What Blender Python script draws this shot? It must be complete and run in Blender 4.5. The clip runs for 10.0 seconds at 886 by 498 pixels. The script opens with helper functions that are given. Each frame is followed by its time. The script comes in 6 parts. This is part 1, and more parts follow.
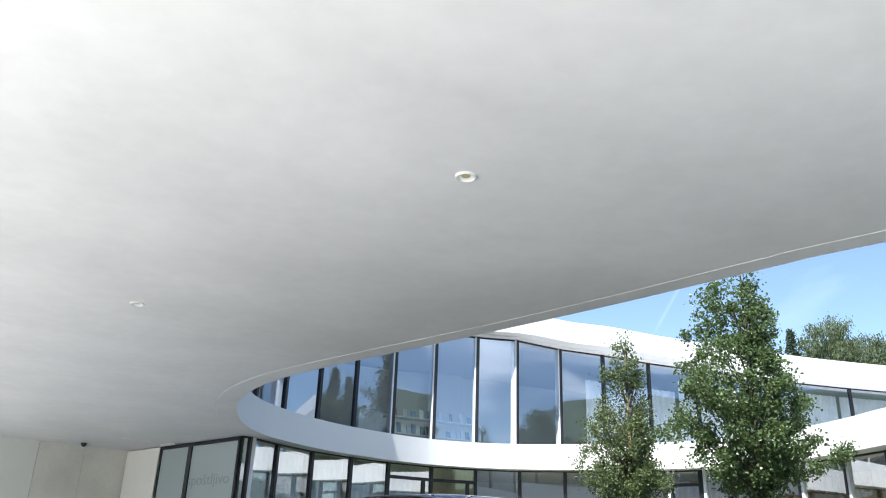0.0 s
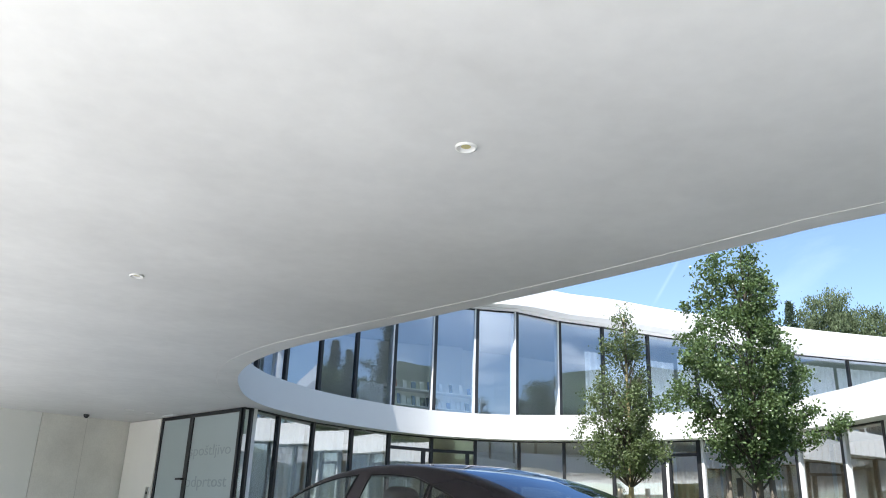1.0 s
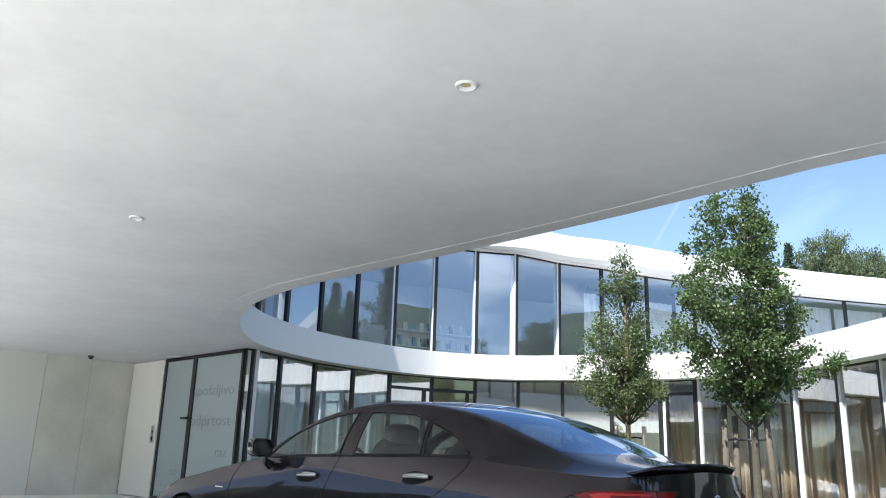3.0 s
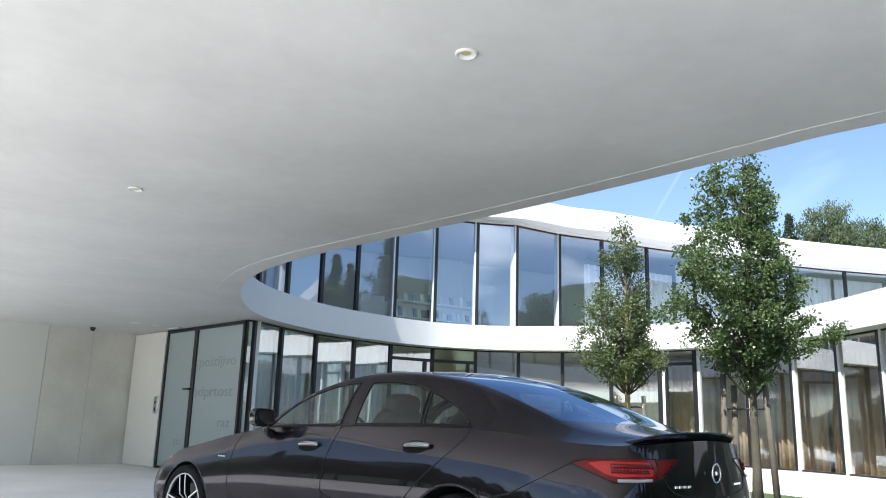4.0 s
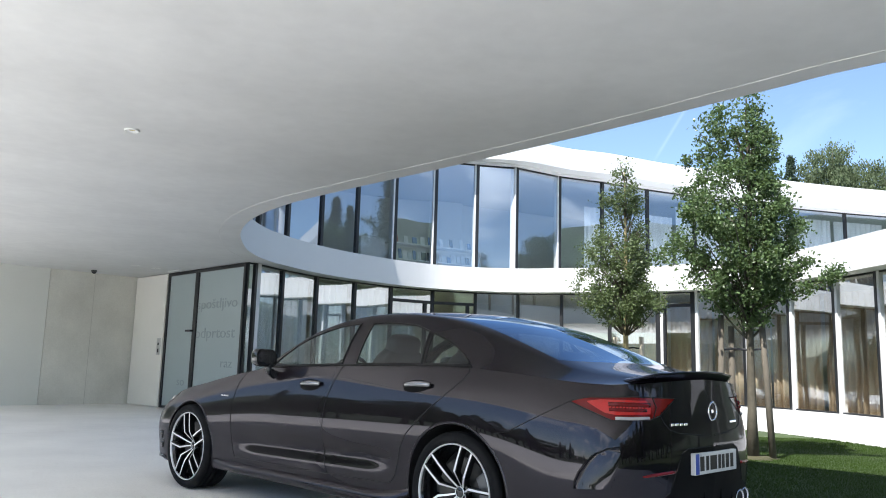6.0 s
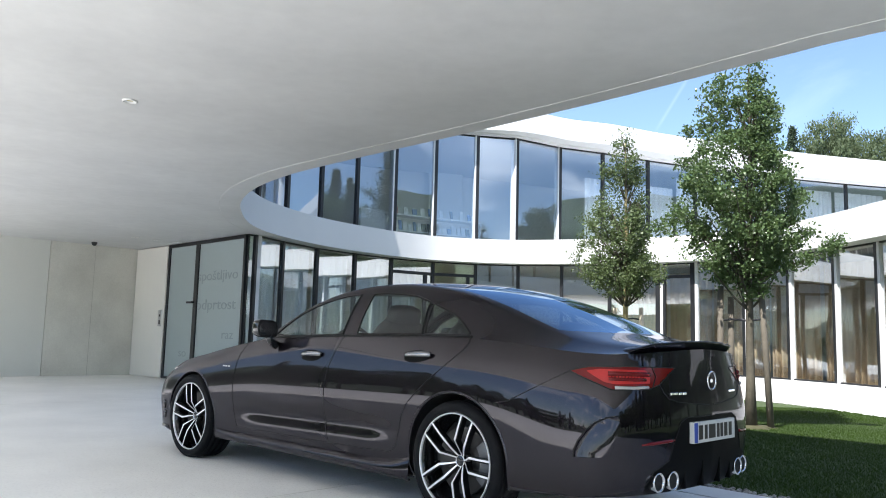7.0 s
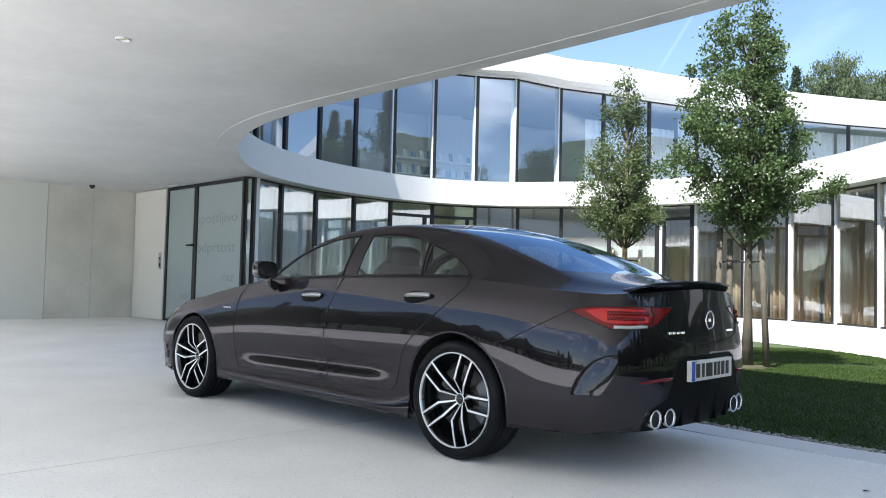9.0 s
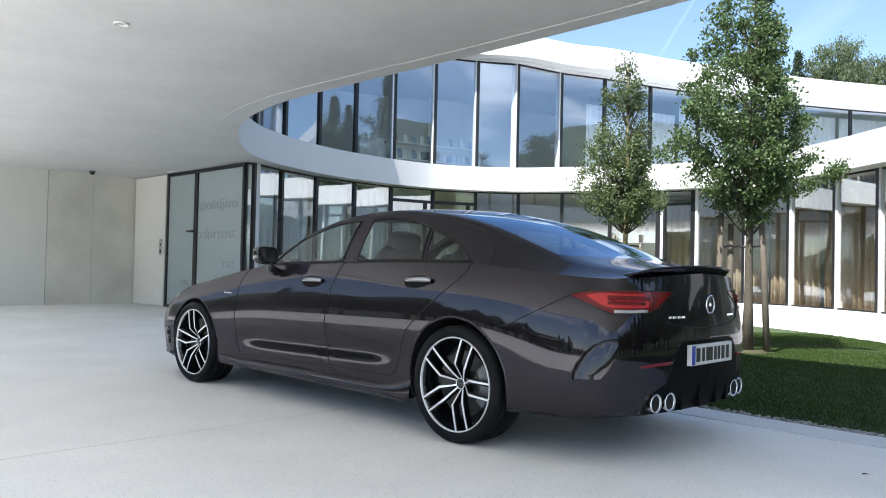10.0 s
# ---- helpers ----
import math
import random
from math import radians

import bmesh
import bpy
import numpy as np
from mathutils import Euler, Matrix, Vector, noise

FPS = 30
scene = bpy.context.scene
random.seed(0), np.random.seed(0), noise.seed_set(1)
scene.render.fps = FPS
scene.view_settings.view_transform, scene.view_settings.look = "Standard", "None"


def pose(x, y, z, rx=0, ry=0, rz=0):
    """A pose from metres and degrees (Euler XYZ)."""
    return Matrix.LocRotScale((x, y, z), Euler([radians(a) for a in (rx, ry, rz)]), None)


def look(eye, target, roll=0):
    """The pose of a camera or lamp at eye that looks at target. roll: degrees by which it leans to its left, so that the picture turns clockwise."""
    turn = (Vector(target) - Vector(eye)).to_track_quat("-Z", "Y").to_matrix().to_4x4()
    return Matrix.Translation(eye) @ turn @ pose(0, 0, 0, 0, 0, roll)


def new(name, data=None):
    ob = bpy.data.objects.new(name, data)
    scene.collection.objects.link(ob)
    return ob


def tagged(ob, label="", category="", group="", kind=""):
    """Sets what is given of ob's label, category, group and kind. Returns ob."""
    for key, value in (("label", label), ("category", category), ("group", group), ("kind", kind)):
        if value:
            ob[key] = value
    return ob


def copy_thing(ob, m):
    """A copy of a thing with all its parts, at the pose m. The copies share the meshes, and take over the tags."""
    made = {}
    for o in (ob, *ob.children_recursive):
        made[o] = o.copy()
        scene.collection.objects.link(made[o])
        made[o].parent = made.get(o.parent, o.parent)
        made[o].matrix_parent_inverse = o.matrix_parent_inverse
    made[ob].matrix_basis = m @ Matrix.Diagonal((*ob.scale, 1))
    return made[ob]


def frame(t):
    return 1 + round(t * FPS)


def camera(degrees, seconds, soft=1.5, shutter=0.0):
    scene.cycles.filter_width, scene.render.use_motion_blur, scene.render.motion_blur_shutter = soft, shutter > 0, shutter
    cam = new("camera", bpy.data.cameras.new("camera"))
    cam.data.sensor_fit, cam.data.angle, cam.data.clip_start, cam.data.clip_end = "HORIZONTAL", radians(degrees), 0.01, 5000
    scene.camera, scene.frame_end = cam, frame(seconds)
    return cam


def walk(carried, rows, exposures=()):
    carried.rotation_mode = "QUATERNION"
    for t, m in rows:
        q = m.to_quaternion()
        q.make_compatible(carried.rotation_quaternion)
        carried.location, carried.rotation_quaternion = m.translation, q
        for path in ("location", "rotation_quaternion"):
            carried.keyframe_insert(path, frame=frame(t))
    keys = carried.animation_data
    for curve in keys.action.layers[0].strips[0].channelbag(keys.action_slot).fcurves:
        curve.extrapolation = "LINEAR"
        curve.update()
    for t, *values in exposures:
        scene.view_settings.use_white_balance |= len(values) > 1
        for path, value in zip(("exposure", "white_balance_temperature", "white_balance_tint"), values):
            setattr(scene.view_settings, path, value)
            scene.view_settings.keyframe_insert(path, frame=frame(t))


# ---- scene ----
EXPOSURE = 1.47
cam = camera(59.1, 10.0, 1.0)
PATH = [
    (0, (-0.0, -0.088, 1.031), (-0.019, 1.778, 1.751), 2.1),
    (0.5, (-0.002, -0.08, 1.031), (-0.018, 1.798, 1.719), 2.0),
    (1, (-0.001, -0.071, 1.031), (-0.017, 1.819, 1.685), 2.0),
    (1.5, (-0.001, -0.065, 1.028), (-0.015, 1.838, 1.644), 2.0),
    (2, (-0.001, -0.06, 1.025), (-0.014, 1.853, 1.606), 1.9),
    (2.5, (-0.001, -0.062, 1.023), (-0.013, 1.861, 1.571), 1.9),
    (4, (-0.001, -0.045, 1.017), (-0.011, 1.906, 1.461), 1.7),
    (4.5, (-0.0, -0.044, 1.016), (-0.009, 1.914, 1.424), 1.7),
    (5, (-0.001, -0.042, 1.011), (-0.008, 1.924, 1.386), 1.6),
    (5.5, (-0.001, -0.034, 1.011), (-0.007, 1.937, 1.349), 1.6),
    (7, (-0.002, -0.023, 1.004), (-0.006, 1.965, 1.233), 1.5),
    (7.5, (0.0, -0.017, 1.0), (-0.002, 1.974, 1.195), 1.4),
    (8, (-0.002, -0.015, 0.997), (-0.003, 1.979, 1.154), 1.4),
    (8.5, (-0.002, -0.009, 0.994), (-0.002, 1.987, 1.113), 1.4),
    (9, (-0.002, -0.004, 0.991), (-0.001, 1.995, 1.075), 1.4),
    (9.5, (0.001, -0.002, 0.987), (0.0, 1.997, 1.051), 1.3),
    (10, (0.0, 0.0, 0.985), (0.0, 1.999, 1.033), 1.3),
]
walk(cam, [(t, look(eye, target, roll)) for t, eye, target, roll in PATH], [(0, EXPOSURE - .03), (2, EXPOSURE - .05), (5, EXPOSURE - .12), (7.3, EXPOSURE), (10, EXPOSURE)])

# ---- sky and sun ----
SUN = Vector((-0.63, -0.777, 1.36)).normalized()
SUN_EL = math.asin(SUN.z)
SUN_AZ = math.atan2(SUN.x, SUN.y)
world = bpy.data.worlds.new("sky")
scene.world = world
world.use_nodes = True
wn, wl = world.node_tree.nodes, world.node_tree.links
wn.clear()
sky = wn.new("ShaderNodeTexSky")
sky.sky_type = "NISHITA"
sky.sun_disc = False
sky.sun_elevation, sky.sun_rotation = SUN_EL, SUN_AZ
sky.altitude, sky.air_density, sky.dust_density, sky.ozone_density = 400, 1.0, 0.7, 2.6
# thin high cloud
geo = wn.new("ShaderNodeTexCoord")
mp = wn.new("ShaderNodeMapping")
mp.inputs["Scale"].default_value = (-1.0, -1.2, 2.2)
mp.inputs["Location"].default_value = (1.7, 4.6, 2.3)
wl.new(geo.outputs["Generated"], mp.inputs["Vector"])
cl = wn.new("ShaderNodeTexNoise")
cl.inputs["Scale"].default_value, cl.inputs["Detail"].default_value, cl.inputs["Roughness"].default_value = 3.6, 8, 0.58
cl.inputs["Distortion"].default_value = 0.5
wl.new(mp.outputs["Vector"], cl.inputs["Vector"])
cr = wn.new("ShaderNodeValToRGB")
cr.color_ramp.elements[0].position, cr.color_ramp.elements[1].position = 0.53, 0.68
cr.color_ramp.elements[1].color = (0.75, 0.75, 0.75, 1)
wl.new(cl.outputs["Fac"], cr.inputs["Fac"])
cm = wn.new("ShaderNodeMixRGB")
cm.inputs["Color2"].default_value = (10.5, 11.1, 12.0, 1)
# cumulus over the valley to the south, a clear sky over the house
sep = wn.new("ShaderNodeSeparateXYZ")
wl.new(geo.outputs["Generated"], sep.inputs["Vector"])
south = wn.new("ShaderNodeMapRange")
south.interpolation_type = "SMOOTHSTEP"
south.inputs["From Min"].default_value, south.inputs["From Max"].default_value = 0.15, -0.35
south.inputs["To Min"].default_value = 0.06
wl.new(sep.outputs["Y"], south.inputs["Value"])
cover = wn.new("ShaderNodeMath")
cover.operation = "MULTIPLY"
wl.new(cr.outputs["Color"], cover.inputs[0])
wl.new(south.outputs["Result"], cover.inputs[1])


def sky_math(op, a, b, clamp=False):
    """One step of arithmetic on the sky's directions."""
    n = wn.new("ShaderNodeMath" if op != "DOT_PRODUCT" else "ShaderNodeVectorMath")
    n.operation = op
    for socket, v in zip(n.inputs, (a, b)):
        if isinstance(v, (int, float, tuple)):
            socket.default_value = v
        else:
            wl.new(v, socket)
    if clamp:
        n.use_clamp = True
    return n.outputs["Value"]


# one fading vapour trail over the roof
TRAIL = (0.252, 0.934, 0.255), (0.312, 0.876, 0.368)
TRAIL_A, TRAIL_B = Vector(TRAIL[0]).normalized(), Vector(TRAIL[1]).normalized()
across = sky_math("ABSOLUTE", sky_math("DOT_PRODUCT", geo.outputs["Generated"], tuple(TRAIL_A.cross(TRAIL_B).normalized())), 0)
along = sky_math("DOT_PRODUCT", geo.outputs["Generated"], tuple((TRAIL_B - TRAIL_A).normalized()))
lo_s, hi_s = TRAIL_A.dot((TRAIL_B - TRAIL_A).normalized()), TRAIL_B.dot((TRAIL_B - TRAIL_A).normalized())
line = sky_math("SUBTRACT", 1.0, sky_math("DIVIDE", across, 0.0028), True)
begin = sky_math("DIVIDE", sky_math("SUBTRACT", along, lo_s), 0.02, True)
finish = sky_math("DIVIDE", sky_math("SUBTRACT", hi_s, along), 0.02, True)
trail = sky_math("MULTIPLY", sky_math("MULTIPLY", line, 0.05), sky_math("MULTIPLY", begin, finish))
wl.new(sky_math("ADD", cover.outputs[0], trail, True), cm.inputs["Fac"])
wl.new(sky.outputs["Color"], cm.inputs["Color1"])
bg = wn.new("ShaderNodeBackground")
bg.inputs["Strength"].default_value = 0.098
wl.new(cm.outputs["Color"], bg.inputs["Color"])
wo = wn.new("ShaderNodeOutputWorld")
wl.new(bg.outputs["Background"], wo.inputs["Surface"])

sun = new("sun", bpy.data.lights.new("sun", "SUN"))
sun.data.energy, sun.data.angle, sun.data.color = 4.0, radians(0.53), (1.0, 0.972, 0.93)
sun.matrix_world = look((0, 0, 60), Vector((0, 0, 60)) - SUN)

# ---- helpers of this scene ----
def part(name, bm, material, parent=None, label="", smooth=False):
    """One mesh object out of a bmesh, under a thing, a part or nothing."""
    me = bpy.data.meshes.new(name)
    bm.normal_update()
    bm.to_mesh(me)
    bm.free()
    if material:
        me.materials.append(material)
    if smooth:
        me.polygons.foreach_set("use_smooth", [True] * len(me.polygons))
    ob = new(name, me)
    ob.parent = parent
    if label:
        ob["label"] = label
    return ob


def thing(name, m, label, category, group="", kind=""):
    ob = new(name)
    ob.empty_display_size = 0.1
    ob.matrix_world = m
    return tagged(ob, label, category, group, kind)


def box(bm, lo, hi, m=None, bevel=0.0):
    c = [(a + b) / 2 for a, b in zip(lo, hi)]
    s = [abs(b - a) for a, b in zip(lo, hi)]
    t = Matrix.Translation(c) @ Matrix.Diagonal((*s, 1))
    vs = bmesh.ops.create_cube(bm, size=1, matrix=t)["verts"]
    if bevel:
        es = list({e for v in vs for e in v.link_edges})
        r = bmesh.ops.bevel(bm, geom=es, offset=bevel, segments=1, affect="EDGES")
        vs = list({v for f in r["faces"] for v in f.verts} | {v for v in vs if v.is_valid})
    if m is not None:
        bmesh.ops.transform(bm, matrix=m, verts=vs)
    return bm


def tube(bm, pts, radii, sides=8, cap=True):
    """A round tube through points."""
    pts = [Vector(p) for p in pts]
    if not hasattr(radii, "__len__"):
        radii = [radii] * len(pts)
    rings = []
    side = None
    for i, p in enumerate(pts):
        d = (pts[min(i + 1, len(pts) - 1)] - pts[max(i - 1, 0)]).normalized()
        if side is None:
            side = d.orthogonal().normalized()
        side = (side - d * side.dot(d)).normalized()
        other = d.cross(side)
        rings.append([bm.verts.new(p + float(radii[i]) * (math.cos(a) * side + math.sin(a) * other))
                      for a in (2 * math.pi * k / sides for k in range(sides))])
    for a, b in zip(rings, rings[1:]):
        for k in range(sides):
            bm.faces.new((a[k], a[(k + 1) % sides], b[(k + 1) % sides], b[k]))
    if cap:
        bm.faces.new(rings[0][::-1])
        bm.faces.new(rings[-1])
    return bm


def prism(bm, pts, z0, z1, tri=True):
    """A plan outline raised from z0 to z1."""
    lo = [bm.verts.new((p[0], p[1], z0)) for p in pts]
    hi = [bm.verts.new((p[0], p[1], z1)) for p in pts]
    caps = [bm.faces.new(lo[::-1]), bm.faces.new(hi)]
    n = len(pts)
    for i in range(n):
        bm.faces.new((lo[i], lo[(i + 1) % n], hi[(i + 1) % n], hi[i]))
    bmesh.ops.recalc_face_normals(bm, faces=bm.faces)
    if tri:
        bmesh.ops.triangulate(bm, faces=caps)
    return bm


def strip(bm, line_a, line_b, z0, z1):
    """A wall between two plan lines of equal length, from z0 to z1."""
    return prism(bm, [tuple(p) for p in line_a] + [tuple(p) for p in reversed(line_b)], z0, z1)


def smooth_line(p, n=8):
    p = np.array(p, float)
    q = np.vstack([2 * p[0] - p[1], p, 2 * p[-1] - p[-2]])
    o = []
    for i in range(1, len(q) - 2):
        a, b, c, d = q[i - 1:i + 3]
        for k in range(n):
            t = k / n
            o.append(.5 * (2 * b + (c - a) * t + (2 * a - 5 * b + 4 * c - d) * t * t + (3 * b - a - 3 * c + d) * t ** 3))
    o.append(q[-2])
    return np.array(o)


def offset_line(c, d):
    """A plan line moved to its left by d (a number or one for each point)."""
    t = np.gradient(c, axis=0)
    t /= np.linalg.norm(t, axis=1)[:, None]
    return c + np.reshape(d, (-1, 1)) * np.stack([-t[:, 1], t[:, 0]], 1)


# ---- materials ----
def surface(name, color, rough=0.6, vary=0.12, scale=3.0, fine=60.0, bump=0.15, metal=0.0, spec=0.5, island=False, random_tint=0.0, coat=0.0, tint=None):
    """A plain surface with a coarse stain, a fine grain and relief."""
    m = bpy.data.materials.new(name)
    m.use_nodes = True
    n, l = m.node_tree.nodes, m.node_tree.links
    p = n["Principled BSDF"]
    tc = n.new("ShaderNodeTexCoord")
    a = n.new("ShaderNodeTexNoise")
    a.inputs["Scale"].default_value, a.inputs["Detail"].default_value, a.inputs["Roughness"].default_value = scale, 6, 0.62
    b = n.new("ShaderNodeTexNoise")
    b.inputs["Scale"].default_value, b.inputs["Detail"].default_value = fine, 3
    for t in (a, b):
        l.new(tc.outputs["Object"], t.inputs["Vector"])
    mx = n.new("ShaderNodeMath")
    mx.operation = "MULTIPLY_ADD"
    mx.inputs[1].default_value = 0.35
    l.new(b.outputs["Fac"], mx.inputs[0])
    l.new(a.outputs["Fac"], mx.inputs[2])
    ramp = n.new("ShaderNodeValToRGB")
    e = ramp.color_ramp.elements
    e[0].position, e[1].position = 0.40, 0.95
    lo = [max(0, c * (1 - vary)) for c in color]
    hi = [min(1, c * (1 + vary)) for c in (tint or color)]
    e[0].color, e[1].color = (*lo, 1), (*hi, 1)
    l.new(mx.outputs[0], ramp.inputs["Fac"])
    out = ramp.outputs["Color"]
    if random_tint:
        src = n.new("ShaderNodeNewGeometry").outputs["Random Per Island"] if island else n.new("ShaderNodeObjectInfo").outputs["Random"]
        hs = n.new("ShaderNodeHueSaturation")
        mr = n.new("ShaderNodeMapRange")
        mr.inputs["To Min"].default_value, mr.inputs["To Max"].default_value = 1 - random_tint, 1 + random_tint
        l.new(src, mr.inputs["Value"])
        l.new(mr.outputs["Result"], hs.inputs["Value"])
        l.new(out, hs.inputs["Color"])
        out = hs.outputs["Color"]
    l.new(out, p.inputs["Base Color"])
    rr = n.new("ShaderNodeMapRange")
    rr.inputs["To Min"].default_value, rr.inputs["To Max"].default_value = max(0.02, rough - 0.08), min(1, rough + 0.08)
    l.new(a.outputs["Fac"], rr.inputs["Value"])
    l.new(rr.outputs["Result"], p.inputs["Roughness"])
    p.inputs["Metallic"].default_value = metal
    p.inputs["Specular IOR Level"].default_value = spec
    p.inputs["Coat Weight"].default_value = coat
    p.inputs["Coat Roughness"].default_value = 0.03
    if bump:
        bp = n.new("ShaderNodeBump")
        bp.inputs["Strength"].default_value, bp.inputs["Distance"].default_value = bump, 0.01
        l.new(mx.outputs[0], bp.inputs["Height"])
        l.new(bp.outputs["Normal"], p.inputs["Normal"])
    return m


def glazing(name, tint, r0=0.04, rough=0.0, wave=0.02, wave_scale=0.7, gloss=(0.93, 0.96, 1.0)):
    """A thin pane: clear with a mirror-like gloss, slightly wavy."""
    m = bpy.data.materials.new(name)
    m.use_nodes = True
    n, l = m.node_tree.nodes, m.node_tree.links
    n.remove(n["Principled BSDF"])
    tr, gl, mx, fr = (n.new(k) for k in ("ShaderNodeBsdfTransparent", "ShaderNodeBsdfGlossy", "ShaderNodeMixShader", "ShaderNodeLayerWeight"))
    tr.inputs["Color"].default_value = (*tint, 1)
    gl.inputs["Roughness"].default_value = rough
    gl.inputs["Color"].default_value = (*gloss, 1)
    fr.inputs["Blend"].default_value = 0.5
    pw, ma = n.new("ShaderNodeMath"), n.new("ShaderNodeMath")
    pw.operation, ma.operation = "POWER", "MULTIPLY_ADD"
    pw.inputs[1].default_value = 5.0
    ma.inputs[1].default_value, ma.inputs[2].default_value = 1 - r0, r0
    l.new(fr.outputs["Facing"], pw.inputs[0])
    l.new(pw.outputs[0], ma.inputs[0])
    if wave:
        tc, nz, bp = n.new("ShaderNodeTexCoord"), n.new("ShaderNodeTexNoise"), n.new("ShaderNodeBump")
        nz.inputs["Scale"].default_value, nz.inputs["Detail"].default_value = wave_scale, 0.0
        bp.inputs["Strength"].default_value, bp.inputs["Distance"].default_value = wave, 0.5
        oi, sc, ad = n.new("ShaderNodeObjectInfo"), n.new("ShaderNodeMath"), n.new("ShaderNodeVectorMath")
        sc.operation = "MULTIPLY"
        sc.inputs[1].default_value = 60.0
        l.new(oi.outputs["Random"], sc.inputs[0])
        l.new(tc.outputs["Object"], ad.inputs[0])
        l.new(sc.outputs[0], ad.inputs[1])
        l.new(ad.outputs["Vector"], nz.inputs["Vector"])
        l.new(nz.outputs["Fac"], bp.inputs["Height"])
        l.new(bp.outputs["Normal"], gl.inputs["Normal"])
    l.new(ma.outputs[0], mx.inputs["Fac"])
    l.new(tr.outputs["BSDF"], mx.inputs[1])
    l.new(gl.outputs["BSDF"], mx.inputs[2])
    l.new(mx.outputs["Shader"], n["Material Output"].inputs["Surface"])
    return m


SOFFIT = surface("soffit_plaster", (0.65, 0.65, 0.64), 0.6, 0.10, 0.9, 7, 0.06)
WHITE = surface("white_render", (0.72, 0.725, 0.73), 0.6, 0.03, 0.8, 40, 0.04)
PAVING = surface("pale_concrete", (0.88, 0.865, 0.83), 0.55, 0.09, 0.9, 120, 0.12)


def speckle(m, big, small, strength):
    """Small dark pits and pale grains over a surface's colour."""
    n, l = m.node_tree.nodes, m.node_tree.links
    p = n["Principled BSDF"]
    src = p.inputs["Base Color"].links[0].from_socket
    tc = n.new("ShaderNodeTexCoord")
    for scale, lo, hi, dark in ((big, .55, .72, strength), (small, .55, .70, strength * .8), (big * .35, .55, .8, strength * .35)):
        t, r, mx = n.new("ShaderNodeTexNoise"), n.new("ShaderNodeMapRange"), n.new("ShaderNodeMixRGB")
        t.inputs["Scale"].default_value, t.inputs["Detail"].default_value, t.inputs["Roughness"].default_value = scale, 2, .7
        l.new(tc.outputs["Object"], t.inputs["Vector"])
        r.inputs["From Min"].default_value, r.inputs["From Max"].default_value = lo, hi
        r.inputs["To Max"].default_value = dark
        l.new(t.outputs["Fac"], r.inputs["Value"])
        mx.inputs["Color2"].default_value = (.26, .235, .20, 1)
        l.new(r.outputs["Result"], mx.inputs["Fac"])
        l.new(src, mx.inputs["Color1"])
        src = mx.outputs["Color"]
    l.new(src, p.inputs["Base Color"])


speckle(PAVING, 55, 150, .28)
KERB = surface("kerb_concrete", (0.68, 0.675, 0.66), 0.7, 0.08, 1.5, 70, 0.12)
WALLC = surface("wall_concrete", (0.62, 0.605, 0.545), 0.7, 0.11, 1.1, 30, 0.10, tint=(0.66, 0.65, 0.59))
JOINT = surface("wall_joint", (0.47, 0.455, 0.41), 0.8, 0.15, 2, 40, 0.05)
WALLP = surface("painted_panel", (0.69, 0.695, 0.65), 0.5, 0.03, 0.8, 30, 0.03)
DOORW = surface("door_paint", (0.76, 0.745, 0.69), 0.4, 0.03, 1.2, 30, 0.03)
BLACKM = surface("anodised_frame", (0.022, 0.023, 0.026), 0.38, 0.15, 4, 60, 0.03, metal=0.3)
FIN = surface("white_fin", (0.66, 0.66, 0.66), 0.4, 0.02, 3, 30, 0.0)
STEEL = surface("brushed_steel", (0.55, 0.55, 0.54), 0.3, 0.08, 6, 90, 0.05, metal=1.0)
CURTAIN = surface("ochre_curtain", (0.54, 0.42, 0.29), 0.9, 0.14, 2.5, 90, 0.15, tint=(0.62, 0.49, 0.35))
SHEER = surface("pale_curtain", (0.86, 0.87, 0.88), 0.9, 0.06, 2.5, 90, 0.1)
INNER = surface("inner_wall", (0.76, 0.755, 0.74), 0.8, 0.04, 1, 40, 0.03)
INNERF = surface("inner_floor", (0.38, 0.33, 0.26), 0.5, 0.1, 2, 40, 0.05)
GLASS_UP = glazing("coated_glass", (0.92, 0.95, 0.97), 0.16, 0.0, 0.012, 0.6, (0.78, 0.87, 1.0))
GLASS_LOW = glazing("clear_glass", (0.95, 0.97, 0.96), 0.25, 0.0, 0.014, 0.8)
FROST = surface("frosted_glass", (0.33, 0.39, 0.395), 0.5, 0.04, 0.7, 30, 0.0, spec=0.7)
FROSTINK = surface("frosted_lettering", (0.25, 0.295, 0.30), 0.4, 0.03, 3, 30, 0.0)
SOIL = surface("lawn_soil", (0.024, 0.046, 0.010), 0.95, 0.30, 1.2, 30, 0.3, tint=(0.040, 0.066, 0.016))
PEBBLE = surface("pebble", (0.27, 0.26, 0.23), 0.7, 0.15, 20, 120, 0.1, random_tint=0.6, island=True)
BARK = surface("bark", (0.085, 0.075, 0.055), 0.9, 0.35, 9, 60, 0.8)
STAKE = surface("stake_timber", (0.115, 0.100, 0.078), 0.85, 0.25, 7, 60, 0.5)
PALESTAKE = surface("pale_timber", (0.52, 0.46, 0.36), 0.85, 0.15, 7, 60, 0.4)
PALEBARK = surface("pale_bark", (0.30, 0.25, 0.13), 0.85, 0.3, 9, 60, 0.6)
TIE = surface("tie_rubber", (0.03, 0.03, 0.035), 0.6, 0.1, 9, 60, 0.1)


